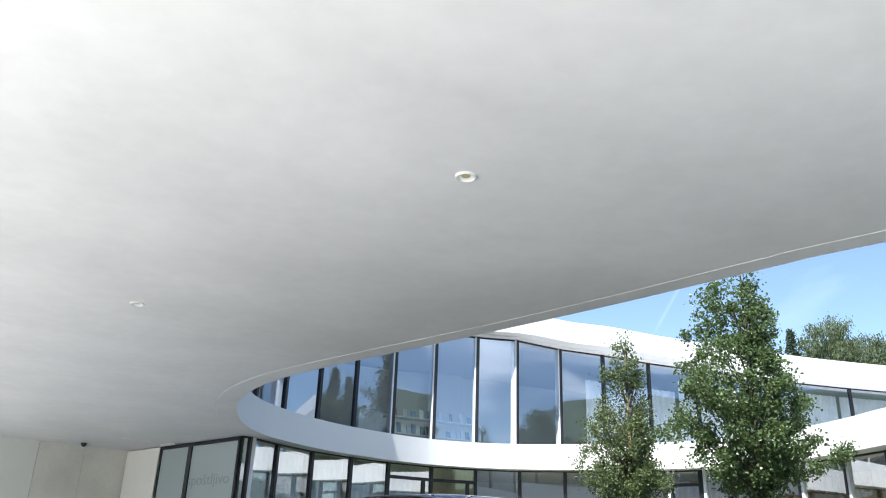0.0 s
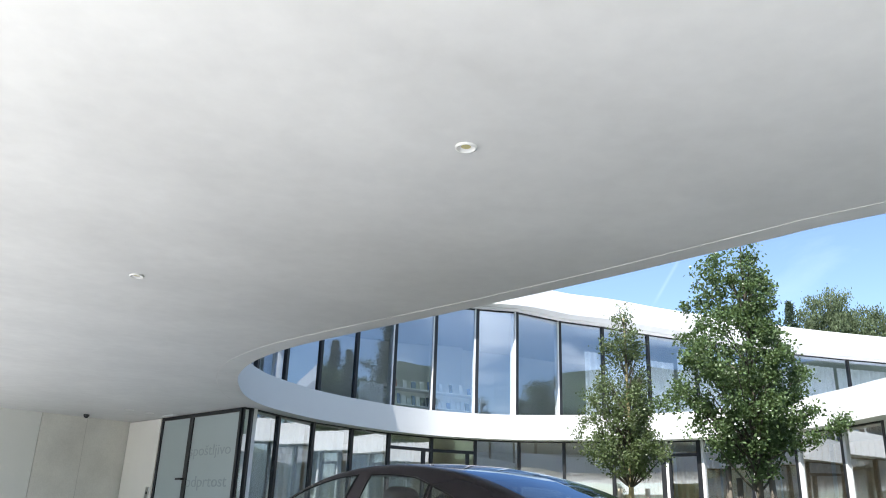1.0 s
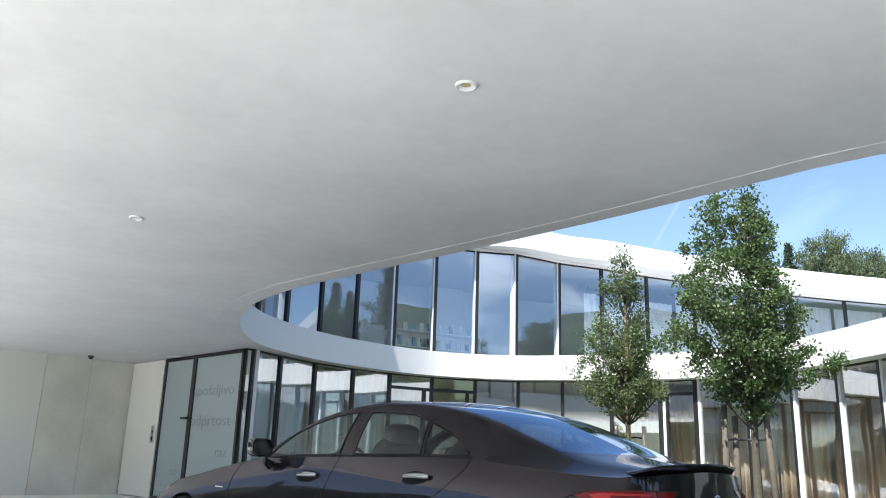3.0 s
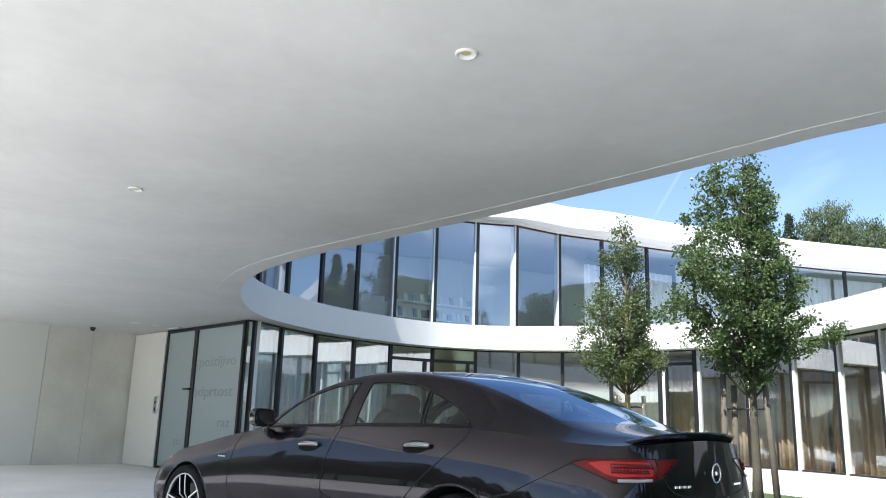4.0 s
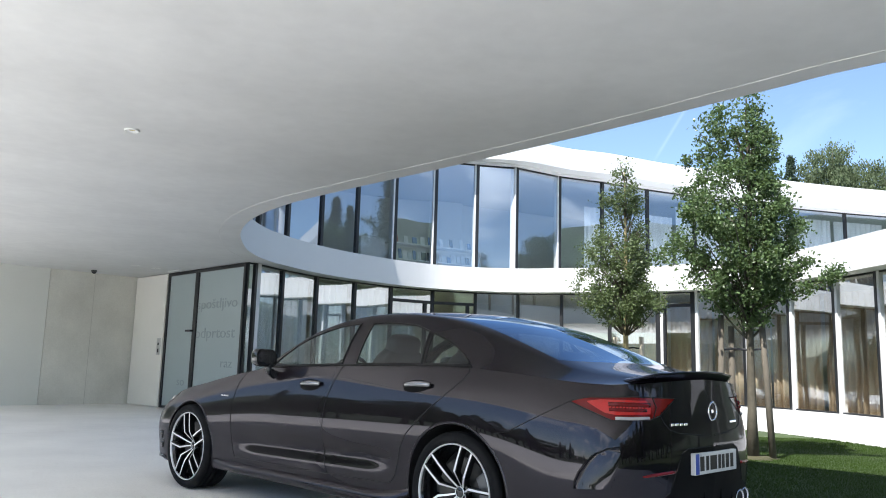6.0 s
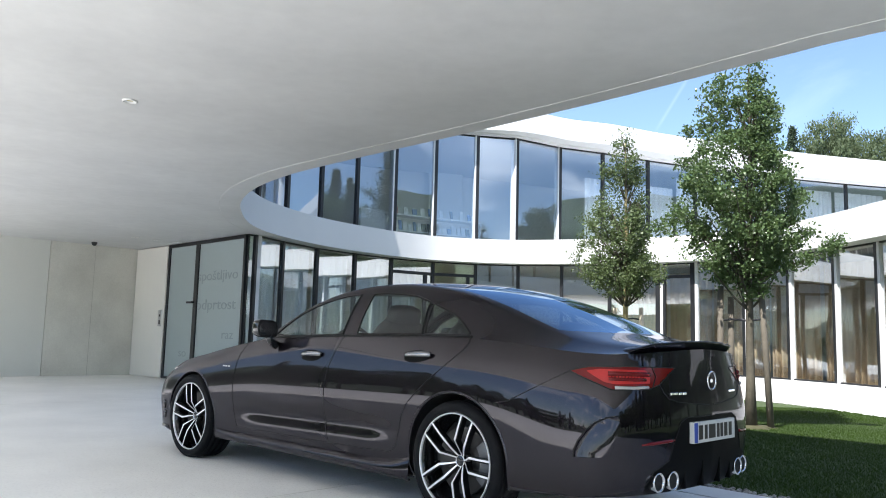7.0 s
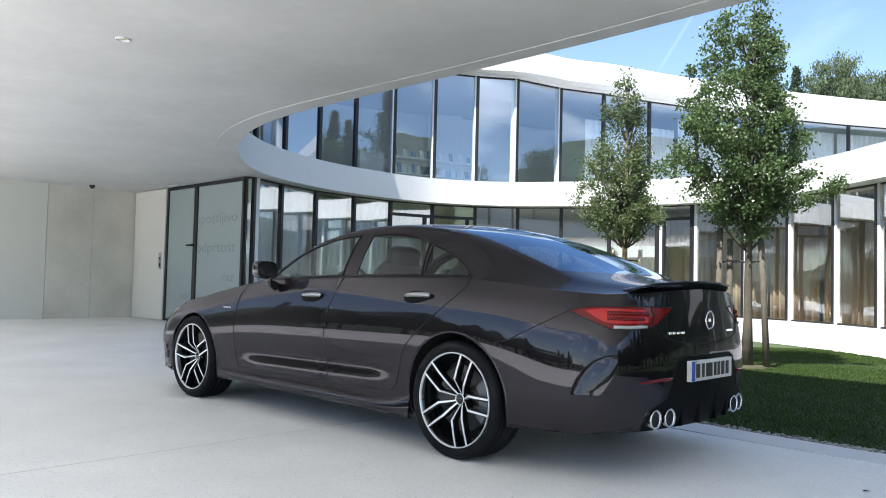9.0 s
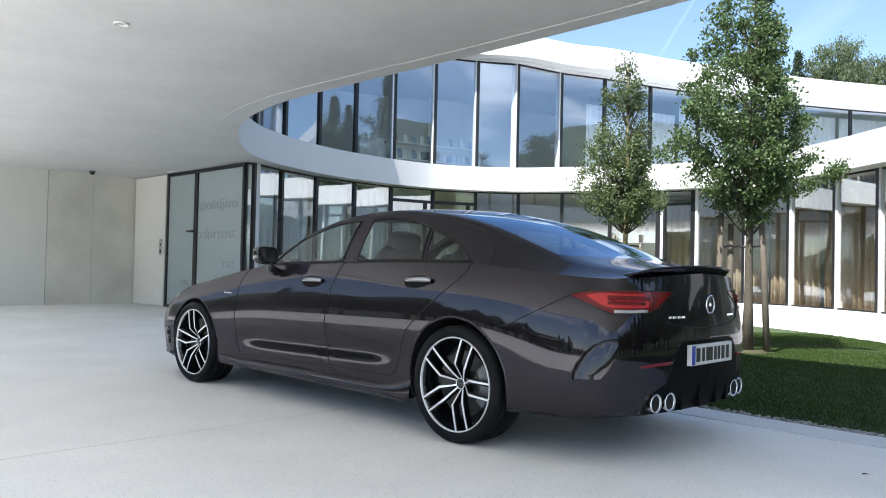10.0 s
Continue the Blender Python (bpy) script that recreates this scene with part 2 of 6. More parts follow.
def foliage(name, color, trans, rough=0.45, spread=0.35):
    m = surface(name, color, rough, 0.2, 3, 40, 0.0, spec=0.4, random_tint=spread, island=True)
    n, l = m.node_tree.nodes, m.node_tree.links
    p = n["Principled BSDF"]
    t, mx = n.new("ShaderNodeBsdfTranslucent"), n.new("ShaderNodeMixShader")
    t.inputs["Color"].default_value = (*trans, 1)
    mx.inputs["Fac"].default_value = 0.28
    l.new(p.outputs["BSDF"], mx.inputs[1])
    l.new(t.outputs["BSDF"], mx.inputs[2])
    l.new(mx.outputs["Shader"], n["Material Output"].inputs["Surface"])
    return m


LEAF = foliage("pear_leaf", (0.086, 0.134, 0.056), (0.18, 0.26, 0.075), 0.32, 0.45)
LEAF_B = foliage("pear_leaf_olive", (0.098, 0.135, 0.058), (0.17, 0.22, 0.07), 0.36, 0.45)
NEEDLE = foliage("needles", (0.042, 0.068, 0.040), (0.05, 0.08, 0.03), 0.6)
# Leaf green lightened a little to carry the haze of distance.
BROAD = foliage("hazed_far_leaves", (0.098, 0.132, 0.066), (0.14, 0.19, 0.07), 0.6)
GRASS = foliage("grass_blade", (0.036, 0.066, 0.013), (0.07, 0.112, 0.02), 0.6, 0.10)
GRASS.node_tree.nodes["Principled BSDF"].inputs["Specular IOR Level"].default_value = 0.08
WOODS = surface("far_woods", (0.022, 0.038, 0.020), 0.95, 0.6, 0.06, 0.25, 0.0, tint=(0.06, 0.085, 0.04))

# ---- the ground: one sheet from the courtyard to the hills ----
def hill(x, y):
    r = math.hypot(x, y)
    a = math.atan2(y, x)
    s = min(1, max(0, (r - 70) / 260))
    s = s * s * (3 - 2 * s)
    g = 26 + 44 * math.exp(-((a + 0.60) / 0.42) ** 2) + 20 * math.exp(-((a - 2.9) / 0.5) ** 2) + 8 * math.sin(3 * a + 1) + 4 * math.sin(11 * a)
    g *= 1 - .75 * math.exp(-((a + 1.95) / .6) ** 2)
    z = s * g
    # the lawn of the courtyard falls a little to the house across it
    f = min(1, max(0, (x + y - 8.5) / 9)) if (x > 1 and 3 < y < 20 and x < 30) else 0
    return z - 0.02 - 0.07 * f


def ground():
    bm = bmesh.new()
    radii = [0, 2, 4, 6, 8, 10, 12, 14, 17, 20, 25, 32, 40, 55, 75, 100, 130, 160, 200, 240, 290, 350, 450, 700, 1200, 2500]
    n = 96
    rings = [[bm.verts.new((0, 0, hill(0, 0)))]]
    for r in radii[1:]:
        rings.append([bm.verts.new((r * math.cos(a), r * math.sin(a), hill(r * math.cos(a), r * math.sin(a))))
                      for a in (2 * math.pi * k / n for k in range(n))])
    for k in range(n):
        bm.faces.new((rings[0][0], rings[1][k], rings[1][(k + 1) % n]))
    for a, b in zip(rings[1:], rings[2:]):
        for k in range(n):
            bm.faces.new((a[k], b[k], b[(k + 1) % n], a[(k + 1) % n]))
    ob = part("ground", bm, SOIL, None, smooth=True)
    ob.data.materials.append(WOODS)
    for p in ob.data.polygons:
        if p.center.xy.length > 85:
            p.material_index = 1
    return tagged(ob, "green lawn and meadow rising to wooded hills", "ground", kind="structure")


ground()

# ---- plan lines ----
EDGE = smooth_line([(7, .9), (5, 2.35), (2.68, 4.38), (2.14, 4.93), (1.33, 5.83), (.52, 6.67), (-.1, 7.3), (-.95, 8.14), (-1.85, 9.09),
                    (-2.5, 10.05), (-2.95, 11.1), (-3.2, 12.1), (-3.36, 13.2), (-3.33, 14.2), (-3.1, 15.1), (-2.72, 16.05), (-2.25, 16.85),
                    (-1.7, 17.52), (-1.1, 18.15), (-.25, 18.75), (.77, 19.08), (1.85, 19.1), (2.9, 18.8), (4.1, 18.4), (5.2, 17.75),
                    (6.15, 16.7), (6.8, 15.4), (7.1, 14.1), (7.25, 12.8), (7.55, 11.2), (8.5, 10.05), (10.8, 9.4), (15, 9.0)])
Z_SOFFIT, Z_BAND, Z_UP, Z_ROOF = 2.90, 3.48, 6.25, 6.86
LIP = np.interp(np.arange(len(EDGE)), [0, 40, 96, 128, len(EDGE)], [.19, .19, .34, .34, .30])
INSIDE = offset_line(EDGE, LIP)
LOW = [(-3.75, 14.75), (-3.64, 14.86), (-3.30, 15.78), (-2.77, 16.83), (-2.05, 17.75), (-1.27, 18.56), (-.28, 19.20), (.79, 19.51), (1.86, 19.52), (2.91, 19.24),
       (4.02, 18.89), (5.06, 18.37), (5.72, 17.85), (6.52, 16.90), (7.05, 15.91), (7.41, 14.75), (7.59, 13.60), (7.72, 12.3), (7.97, 11.35), (8.75, 10.5), (10.2, 9.95), (12.0, 9.7), (13.8, 9.5), (15.6, 9.4)]
# Unseen edge of the canopy, placed to tune daylight below and car reflections.
OUTER = [(-16, 18), (-12.3, 13.2), (-9.6, 8.6), (-8.0, 6.0), (-6.0, 3.1), (-4.5, 1.2), (-1.7, -.7), (.8, -1.5), (4, -2.8), (6.4, -3.9)]
HIGH = [(3.6, 2.75), (2.3, 4.0), (1.0, 5.45), (-.5, 6.98), (-1.4, 7.88), (-2.25, 8.8), (-2.92, 9.85), (-3.40, 11.0), (-3.68, 12.0), (-3.85, 13.2), (-3.66, 14.98), (-3.30, 15.98), (-2.76, 16.99), (-2.07, 17.86), (-1.24, 18.69), (-.27, 19.29), (.79, 19.62),
        (1.81, 19.80), (3.04, 20.60), (4.29, 21.10), (5.73, 21.85), (7.28, 22.50), (8.90, 23.15), (10.7, 23.8), (12.65, 24.35), (14.6, 24.8), (17.0, 25.4), (19.5, 26.0)]

# canopy and first floor slab, its underside the great pale soffit
bm = prism(bmesh.new(), [tuple(p) for p in offset_line(EDGE, LIP - 0.003)] + [(24, 9.0), (24, 34), (-18, 34), *OUTER], Z_SOFFIT, 3.38)
tagged(part("ceiling", bm, SOFFIT), "smooth pale grey plaster soffit of the canopy", "ceiling", kind="structure")
# the white band at its edge
bm = strip(bmesh.new(), EDGE, INSIDE - 0.004 * (INSIDE - EDGE), Z_SOFFIT - 0.003, Z_BAND)
band = part("trim_band", bm, WHITE)
band.data.materials.append(SOFFIT)
for p in band.data.polygons:
    p.material_index = 1 if p.normal.z < -.9 or (p.center.z < 3.3 and abs(p.normal.z) < .5 and p.area > 0 and min(math.dist(p.center.xy, q) for q in INSIDE) < min(math.dist(p.center.xy, q) for q in EDGE)) else 0
tagged(band, "curved white rendered band at the edge of the slab", "fascia", kind="structure")
outer = np.array(OUTER[1:], float)
bm = strip(bmesh.new(), offset_line(outer, -0.004), offset_line(outer, -0.3), Z_SOFFIT - 0.014, Z_BAND)
tagged(part("trim_band_outer", bm, WHITE), "unseen white outer edge of the canopy, placed to tune light", "fascia", kind="structure")

bm = strip(bmesh.new(), offset_line(EDGE, LIP - 0.008), offset_line(EDGE, LIP + 0.006), Z_SOFFIT - 0.0045, Z_SOFFIT - 0.0005)
tagged(part("trim_joint", bm, surface("joint_grey", (.66, .655, .64), .8, .2, 1.5, 40, .05)), "fine joint line between band and soffit", "joint", kind="structure")

# upper roof with its white fascia
up = smooth_line(HIGH, 5)
w = np.where(up[:, 1] < 19, .42, np.interp(up[:, 0], [-12, 1.5, 4, 13], [.42, .42, .62, .75]))
front = offset_line(up, -w)
bm = prism(bmesh.new(), [tuple(p) for p in front] + [(24, 27), (24, 34), (-18, 34), *OUTER[:-1], (4.2, 1.6)], Z_UP + 0.04, Z_ROOF)
tagged(part("roof", bm, WHITE), "white rendered roof with a deep curved fascia", "roof", kind="structure")
bm = strip(bmesh.new(), offset_line(up, -0.1), offset_line(up, 0.12), Z_UP - 0.03, Z_UP + 0.036)
tagged(part("trim_head", bm, WHITE), "thin white strip above the upper windows", "trim", kind="structure")

# Added out of view: closes the storey and bounces sunlight onto the paving.
bm = strip(bmesh.new(), offset_line(outer, 0.02), offset_line(outer, 0.25), Z_BAND, Z_UP + 0.036)
tagged(part("wall_outer", bm, WHITE), "unseen white outer wall added to the upper storey", "wall", kind="structure")

# ---- floors and pavement ----
PAVE_EDGE = offset_line(EDGE, -0.36)
bm = prism(bmesh.new(), [tuple(p) for p in PAVE_EDGE[8:72]] + [(-3.0, 13.2), (-3.3, 15.6), (-2.0, 18.1), (.8, 19.4), (5.0, 18.3), (7.0, 15.9), (9.0, 20), (9, 26), (-30, 26), (-30, -24), (7.0, -24)], -0.15, 0.0)
tagged(part("pavement", bm, PAVING), "pale smooth concrete paving, lightly stained", "pavement", kind="structure")
bm = strip(bmesh.new(), PAVE_EDGE[8:80], offset_line(EDGE, -0.04)[8:80], -0.1, 0.006)
tagged(part("kerb", bm, KERB), "flush pale concrete kerb along the lawn", "kerb", kind="structure")

# ---- walls at the back of the canopy ----
CORNER = Vector((-7.15, 18.2))
POST = Vector((-3.75, 14.75))
ALONG = Vector((-0.68, -0.733)).normalized()
DOORWAY = (POST - CORNER).normalized()


def plan_pose(p, d, z=0.0):
    """x along the plan direction d, z up."""
    return Matrix.Translation((p[0], p[1], z)) @ Matrix.Rotation(math.atan2(d[1], d[0]), 4, "Z")


back = plan_pose(CORNER, ALONG)
bm = box(bmesh.new(), (0.0, -0.3, 0), (1.98, 0.0, Z_SOFFIT), back)
tagged(part("wall_back", bm, WALLC), "fair-faced concrete wall with faint joints", "wall", kind="structure")
bm = box(bmesh.new(), (1.99, -0.3, 0), (6.3, -0.012, Z_SOFFIT), back)
tagged(part("wall_panel", bm, WALLP), "smooth pale painted wall", "wall", kind="structure")

# joints in the concrete wall
for x in (1.015,):
    bm = box(bmesh.new(), (x, -0.002, 0), (x + 0.010, 0.0015, Z_SOFFIT), back)
    tagged(part("trim_joint", bm, JOINT), "fine vertical joint in the concrete wall", "joint", kind="structure")

side = plan_pose(CORNER, DOORWAY)
LEN = (POST - CORNER).length
PIECES = [(0.02, 1.60), (1.62, 2.94), (2.94, LEN)]


def framed(name, x0, x1, z0, z1, m, pane_mat, label, frame_w=0.07, depth=0.09, top=None):
    ob = thing(name, m, label, "door" if "door" in name else "window", kind="structure")
    for nm, lo, hi in (("frame_post", (x0, -depth / 2, z0), (x0 + frame_w, depth / 2, z1)),
                       ("frame_post", (x1 - frame_w, -depth / 2, z0), (x1, depth / 2, z1)),
                       ("frame_head", (x0 + frame_w, -depth / 2, z1 - frame_w), (x1 - frame_w, depth / 2, z1)),
                       ("frame_sill", (x0 + frame_w, -depth / 2, z0), (x1 - frame_w, depth / 2, z0 + 0.05))):
        part(nm, box(bmesh.new(), lo, hi, None, 0.004), BLACKM, ob)
    part("pane", box(bmesh.new(), (x0 + frame_w, -0.012, z0 + 0.05), (x1 - frame_w, 0.012, z1 - frame_w)), pane_mat, ob, "grey-green frosted glass")
    return ob


# white flush door
d1 = thing("door_1", side, "tall white flush door with a steel lock plate, closed", "door", kind="structure")
part("leaf", box(bmesh.new(), (0.04, -0.06, 0.012), (1.60, -0.01, Z_SOFFIT - 0.02), None, 0.003), DOORW, d1)
lock = part("lock_plate", box(bmesh.new(), (1.36, -0.075, 1.12), (1.52, -0.06, 1.48), None, 0.003), STEEL, d1, "brushed steel lock plate")
part("keyhole", box(bmesh.new(), (1.41, -0.079, 1.17), (1.47, -0.074, 1.25)), BLACKM, lock, "black lock cylinder")
part("reader", box(bmesh.new(), (1.41, -0.079, 1.33), (1.47, -0.074, 1.38)), BLACKM, lock, "black card reader")
framed("door_2", PIECES[1][0], PIECES[1][1], 0.012, Z_SOFFIT - 0.01, side, FROST, "frosted glass door in a black metal frame, closed")
framed("door_3", PIECES[2][0], PIECES[2][1], 0.012, Z_SOFFIT - 0.01, side, FROST, "wide frosted glass panel in a black metal frame with lettering")
bm = box(bmesh.new(), (0, 0.06, 0), (LEN, 0.3, Z_SOFFIT), side)
tagged(part("wall_lobby", bm, INNER), "plain wall behind the frosted panels", "wall", kind="structure")

# pull handles and lettering on the frosted glass
def lettering(txt, size, m, mat, parent, name="lettering"):
    cu = bpy.data.curves.new(name, "FONT")
    cu.body, cu.size, cu.extrude = txt, size, 0.0015
    tmp = bpy.data.objects.new(name, cu)
    me = bpy.data.meshes.new_from_object(tmp)
    bpy.data.objects.remove(tmp)
    me.materials.append(mat)
    ob = new(name, me)
    ob.parent = parent
    ob.matrix_local = m
    return ob


glass3 = bpy.data.objects["door_3"]
glass2 = bpy.data.objects["door_2"]
face = Matrix.Rotation(radians(90), 4, "X")
for txt, x, z, size, panel in (("spoštljivo", 2.96, 2.06, 0.285, glass3), ("odprtost", 2.94, 1.47, 0.30, glass3), ("raz", 4.05, 0.90, 0.25, glass3), ("so", 2.3, 0.50, 0.25, glass2)):
    lettering(txt, size, Matrix.Translation((x, -0.0145, z)) @ face @ Matrix.Diagonal((1.50, 1, 1, 1)), FROSTINK, panel)
part("pull", box(bmesh.new(), (2.72, -0.12, 1.60), (2.94, -0.047, 1.64)), BLACKM, glass2, "short black door pull")

# ---- glazed fronts ----
def bay(k, a, b, z0, z1, glass, thick=0.065, fin=0.0, name="window"):
    """One bay: a dark mullion at a, a pane to b, a white fin behind the mullion."""
    a, b = Vector(a), Vector(b)
    d = (b - a).normalized()
    ob = thing(f"{name}_{k}", plan_pose(a, d, z0), "tall fixed pane between slim black mullions", "window", kind="structure")
    h, ln = z1 - z0, (b - a).length
    part("mullion", box(bmesh.new(), (-thick / 2, -0.05, 0), (thick / 2, 0.045, h), None, 0.004), BLACKM, ob)
    if fin:
        part("fin", box(bmesh.new(), (thick / 2 + 0.002, -0.045, 0.0) if fin > 0 else (-thick / 2 - 0.002, -0.045, 0.0), (thick / 2 + fin, 0.03, h) if fin > 0 else (-thick / 2 + fin, 0.16, h), None, 0.003), FIN, ob, "white metal post beside the mullion")
    p = part("pane", box(bmesh.new(), (thick / 2, -0.004, 0.03), (ln - thick / 2, 0.004, h - 0.03)), glass, ob)
    p.visible_shadow = False
    part("bottom_rail", box(bmesh.new(), (thick / 2, -0.03, 0), (ln - thick / 2, 0.03, 0.03)), BLACKM, ob)
    part("top_rail", box(bmesh.new(), (thick / 2, -0.03, h - 0.03), (ln - thick / 2, 0.03, h)), BLACKM, ob)
    return ob


def doorway(ob, ln, head, post):
    """A black transom and post that make a glazed door of a bay."""
    part("transom", box(bmesh.new(), (0.04, -0.045, head), (ln - 0.04, 0.04, head + 0.07), None, 0.003), BLACKM, ob)
    part("door_post", box(bmesh.new(), (post, -0.044, 0.03), (post + 0.08, 0.039, head), None, 0.003), BLACKM, ob)


k = 0
for i, (a, b) in enumerate(zip(LOW, LOW[1:])):
    k += 1
    z0 = 0.012 if i < 9 else (0.37 if i > 11 else 0.20)
    made = bay(k, a, b, z0, Z_SOFFIT - 0.004, GLASS_LOW, 0.02 if i == 0 else 0.11 if i in (11, 12) else 0.075, 0.07 if i > 10 else 0.0)
    if i in (5, 6, 11):
        doorway(made, math.dist(a, b), 2.55 - z0, math.dist(a, b) * (.78 if i < 11 else .12))
for i, (a, b) in enumerate(zip(HIGH, HIGH[1:])):
    k += 1
    bay(k, a, b, 3.385, Z_UP - 0.034, GLASS_UP, 0.08, {-1.24: -0.04, -0.27: -0.04, 0.79: -0.04, 1.81: -0.03, 3.04: -0.03}.get(a[0], 0.0))

# white plinth below the curtained front
plin = smooth_line(LOW[9:], 4)
bm = strip(bmesh.new(), offset_line(plin, -0.16), offset_line(plin, 0.1), -0.3, 0.365)
tagged(part("plinth", bm, WHITE), "low white rendered plinth below the windows", "plinth", kind="structure")

# inside of both storeys
low = smooth_line(LOW[:18], 3)
room = np.interp(np.arange(len(low)), [0, 6, 15, len(low)], [.2, .5, 3.6, 3.6])
bm = strip(bmesh.new(), offset_line(low, room)[9:], offset_line(low, room + .3)[9:], 0, Z_SOFFIT)
tagged(part("wall_inner", bm, INNER), "pale wall at the back of the ground floor rooms", "wall", kind="structure")
bm = strip(bmesh.new(), offset_line(low, 0.06), offset_line(low, room), 0.0, 0.01)
tagged(part("floor", bm, INNERF), "brown timber floor of the ground floor rooms", "floor", kind="structure")
hi = smooth_line(HIGH[9:], 3)
bm = strip(bmesh.new(), offset_line(hi, 5.0), offset_line(hi, 5.3), 3.38, Z_UP)
tagged(part("wall_upper", bm, INNER), "pale wall at the back of the upper rooms", "wall", kind="structure")


def curtain(name, line, z0, z1, mat, label, pitch=0.16, amp=0.045):
    """A hanging cloth along a plan line, in even folds."""
    pts = [Vector(p) for p in line]
    bm = bmesh.new()
    cols = []
    s = 0.0
    for a, b in zip(pts, pts[1:]):
        d = b - a
        nrm = Vector((-d.y, d.x)).normalized()
        n = max(2, int(d.length / (pitch / 8)))
        for i in range(n):
            q = a + d * i / n + nrm * amp * (math.sin(2 * math.pi * s / pitch + 1.3 * noise.noise(Vector((s * 2, 0, 0)))) + 0.4 * noise.noise(Vector((s * 3, 5, 0))))
            cols.append((bm.verts.new((q.x, q.y, z0)), bm.verts.new((q.x, q.y, (z0 + z1) / 2)), bm.verts.new((q.x, q.y, z1))))
            s += d.length / n
    for a, b in zip(cols, cols[1:]):
        for j in range(2):
            bm.faces.new((a[j], b[j], b[j + 1], a[j + 1]))
    base = pts[0]
    bmesh.ops.translate(bm, verts=bm.verts, vec=(-base.x, -base.y, -z0))
    bmesh.ops.solidify(bm, geom=bm.faces[:], thickness=0.004)
    ob = part(name, bm, mat, None, smooth=True)
    ob.location = (base.x, base.y, z0)
    return tagged(ob, label, "curtain", "curtains behind the windows")


sheer_line = offset_line(np.array(LOW, float), 0.16)
for i in range(1, 6):
    a, b = sheer_line[i], sheer_line[i + 1]
    curtain("curtain", [a + (b - a) * .03, b - (b - a) * (.30 if i == 5 else .03)], 0.012, 2.8, SHEER, "pale sheer curtain drawn behind the glass", 0.18, 0.035)
inner = offset_line(np.array(LOW, float), 0.95)
for i in range(10, 17):
    a, b = inner[i], inner[i + 1]
    curtain("curtain", [a + (b - a) * .02, b - (b - a) * .02], 0.012, 2.75, CURTAIN, "ochre curtain hanging in even folds behind the glass")
inner_up = offset_line(np.array(HIGH, float), np.array([0.55 if p[0] > 7.5 else 0.9 for p in HIGH]))
for i in [j for j in range(len(HIGH) - 1) if HIGH[j][1] > 21]:
    a, b = inner_up[i], inner_up[i + 1]
    curtain("curtain", [a + (b - a) * .03, b - (b - a) * .03], 3.385, 6.05 if HIGH[i][0] > 7 else 5.7, SHEER, "pale sheer curtain behind the upper window", 0.2, 0.03)

# ---- soffit fittings ----
def downlight(x, y, r):
    ob = thing("downlight", Matrix.Translation((x, y, Z_SOFFIT)), "round white recessed downlight in the soffit, unlit", "lamp", "downlights of the canopy")
    bm = bmesh.new()
    prof = [(r * 1.02, -0.001), (r, -0.012), (r * .86, -0.014)]
    n = 28
    rings = [[bm.verts.new((q * math.cos(2 * math.pi * i / n), q * math.sin(2 * math.pi * i / n), z)) for i in range(n)] for q, z in prof]
    for a, b in zip(rings, rings[1:]):
        for i in range(n):
            bm.faces.new((a[i], a[(i + 1) % n], b[(i + 1) % n], b[i]))
    part("trim_ring", bm, RING, ob, "white trim ring", True)
    bm = bmesh.new()
    rings = [[bm.verts.new((q * math.cos(2 * math.pi * i / n), q * math.sin(2 * math.pi * i / n), z)) for i in range(n)] for q, z in ((r * .86, -0.014), (r * .76, -0.005), (r * .45, -0.0014))]
    for a, b in zip(rings, rings[1:]):
        for i in range(n):
            bm.faces.new((a[i], a[(i + 1) % n], b[(i + 1) % n], b[i]))
    part("reflector", bm, RING, ob, "white reflector cone", True)
    bm = bmesh.new()
    bmesh.ops.create_circle(bm, cap_ends=True, segments=20, radius=r * .45, matrix=Matrix.Translation((0, 0, -0.002)) @ Matrix.Rotation(math.pi, 4, "X"))
    part("lens", bm, LENS, ob, "yellowish lamp lens")


RING = surface("lamp_ring", (0.74, 0.74, 0.72), 0.35, 0.02, 6, 30, 0.0)
LENS = surface("lamp_lens", (0.55, 0.5, 0.25), 0.2, 0.1, 20, 60, 0.0)
for x, y, r in ((.07, 3.66, .058), (-2.64, 6.27, .06), (-6.29, 15.75, .09), (-6.03, 16.16, .09)):
    downlight(x, y, r)
box_m = plan_pose((-5.72, 16.48), DOORWAY, Z_SOFFIT)
g = thing("door_sensor", box_m, "flat white motion sensor box on the soffit above the doors", "sensor")
part("housing", box(bmesh.new(), (-.25, -.05, -.03), (.25, .05, -.001), None, 0.008), FIN, g)
dome = thing("security_camera", Matrix.Translation((-7.62, 16.86, Z_SOFFIT)), "small black dome camera under the soffit", "camera")
bm = bmesh.new()
bmesh.ops.create_uvsphere(bm, u_segments=16, v_segments=10, radius=.052)
bmesh.ops.delete(bm, geom=[v for v in bm.verts if v.co.z > 0.001], context="VERTS")
bmesh.ops.translate(bm, verts=bm.verts, vec=(0, 0, -.03))
part("dome", bm, BLACKM, dome, smooth=True)
bm = bmesh.new()
bmesh.ops.create_cone(bm, cap_ends=True, segments=20, radius1=.06, radius2=.06, depth=.03, matrix=Matrix.Translation((0, 0, -.0155)))
part("mounting_ring", bm, BLACKM, dome)

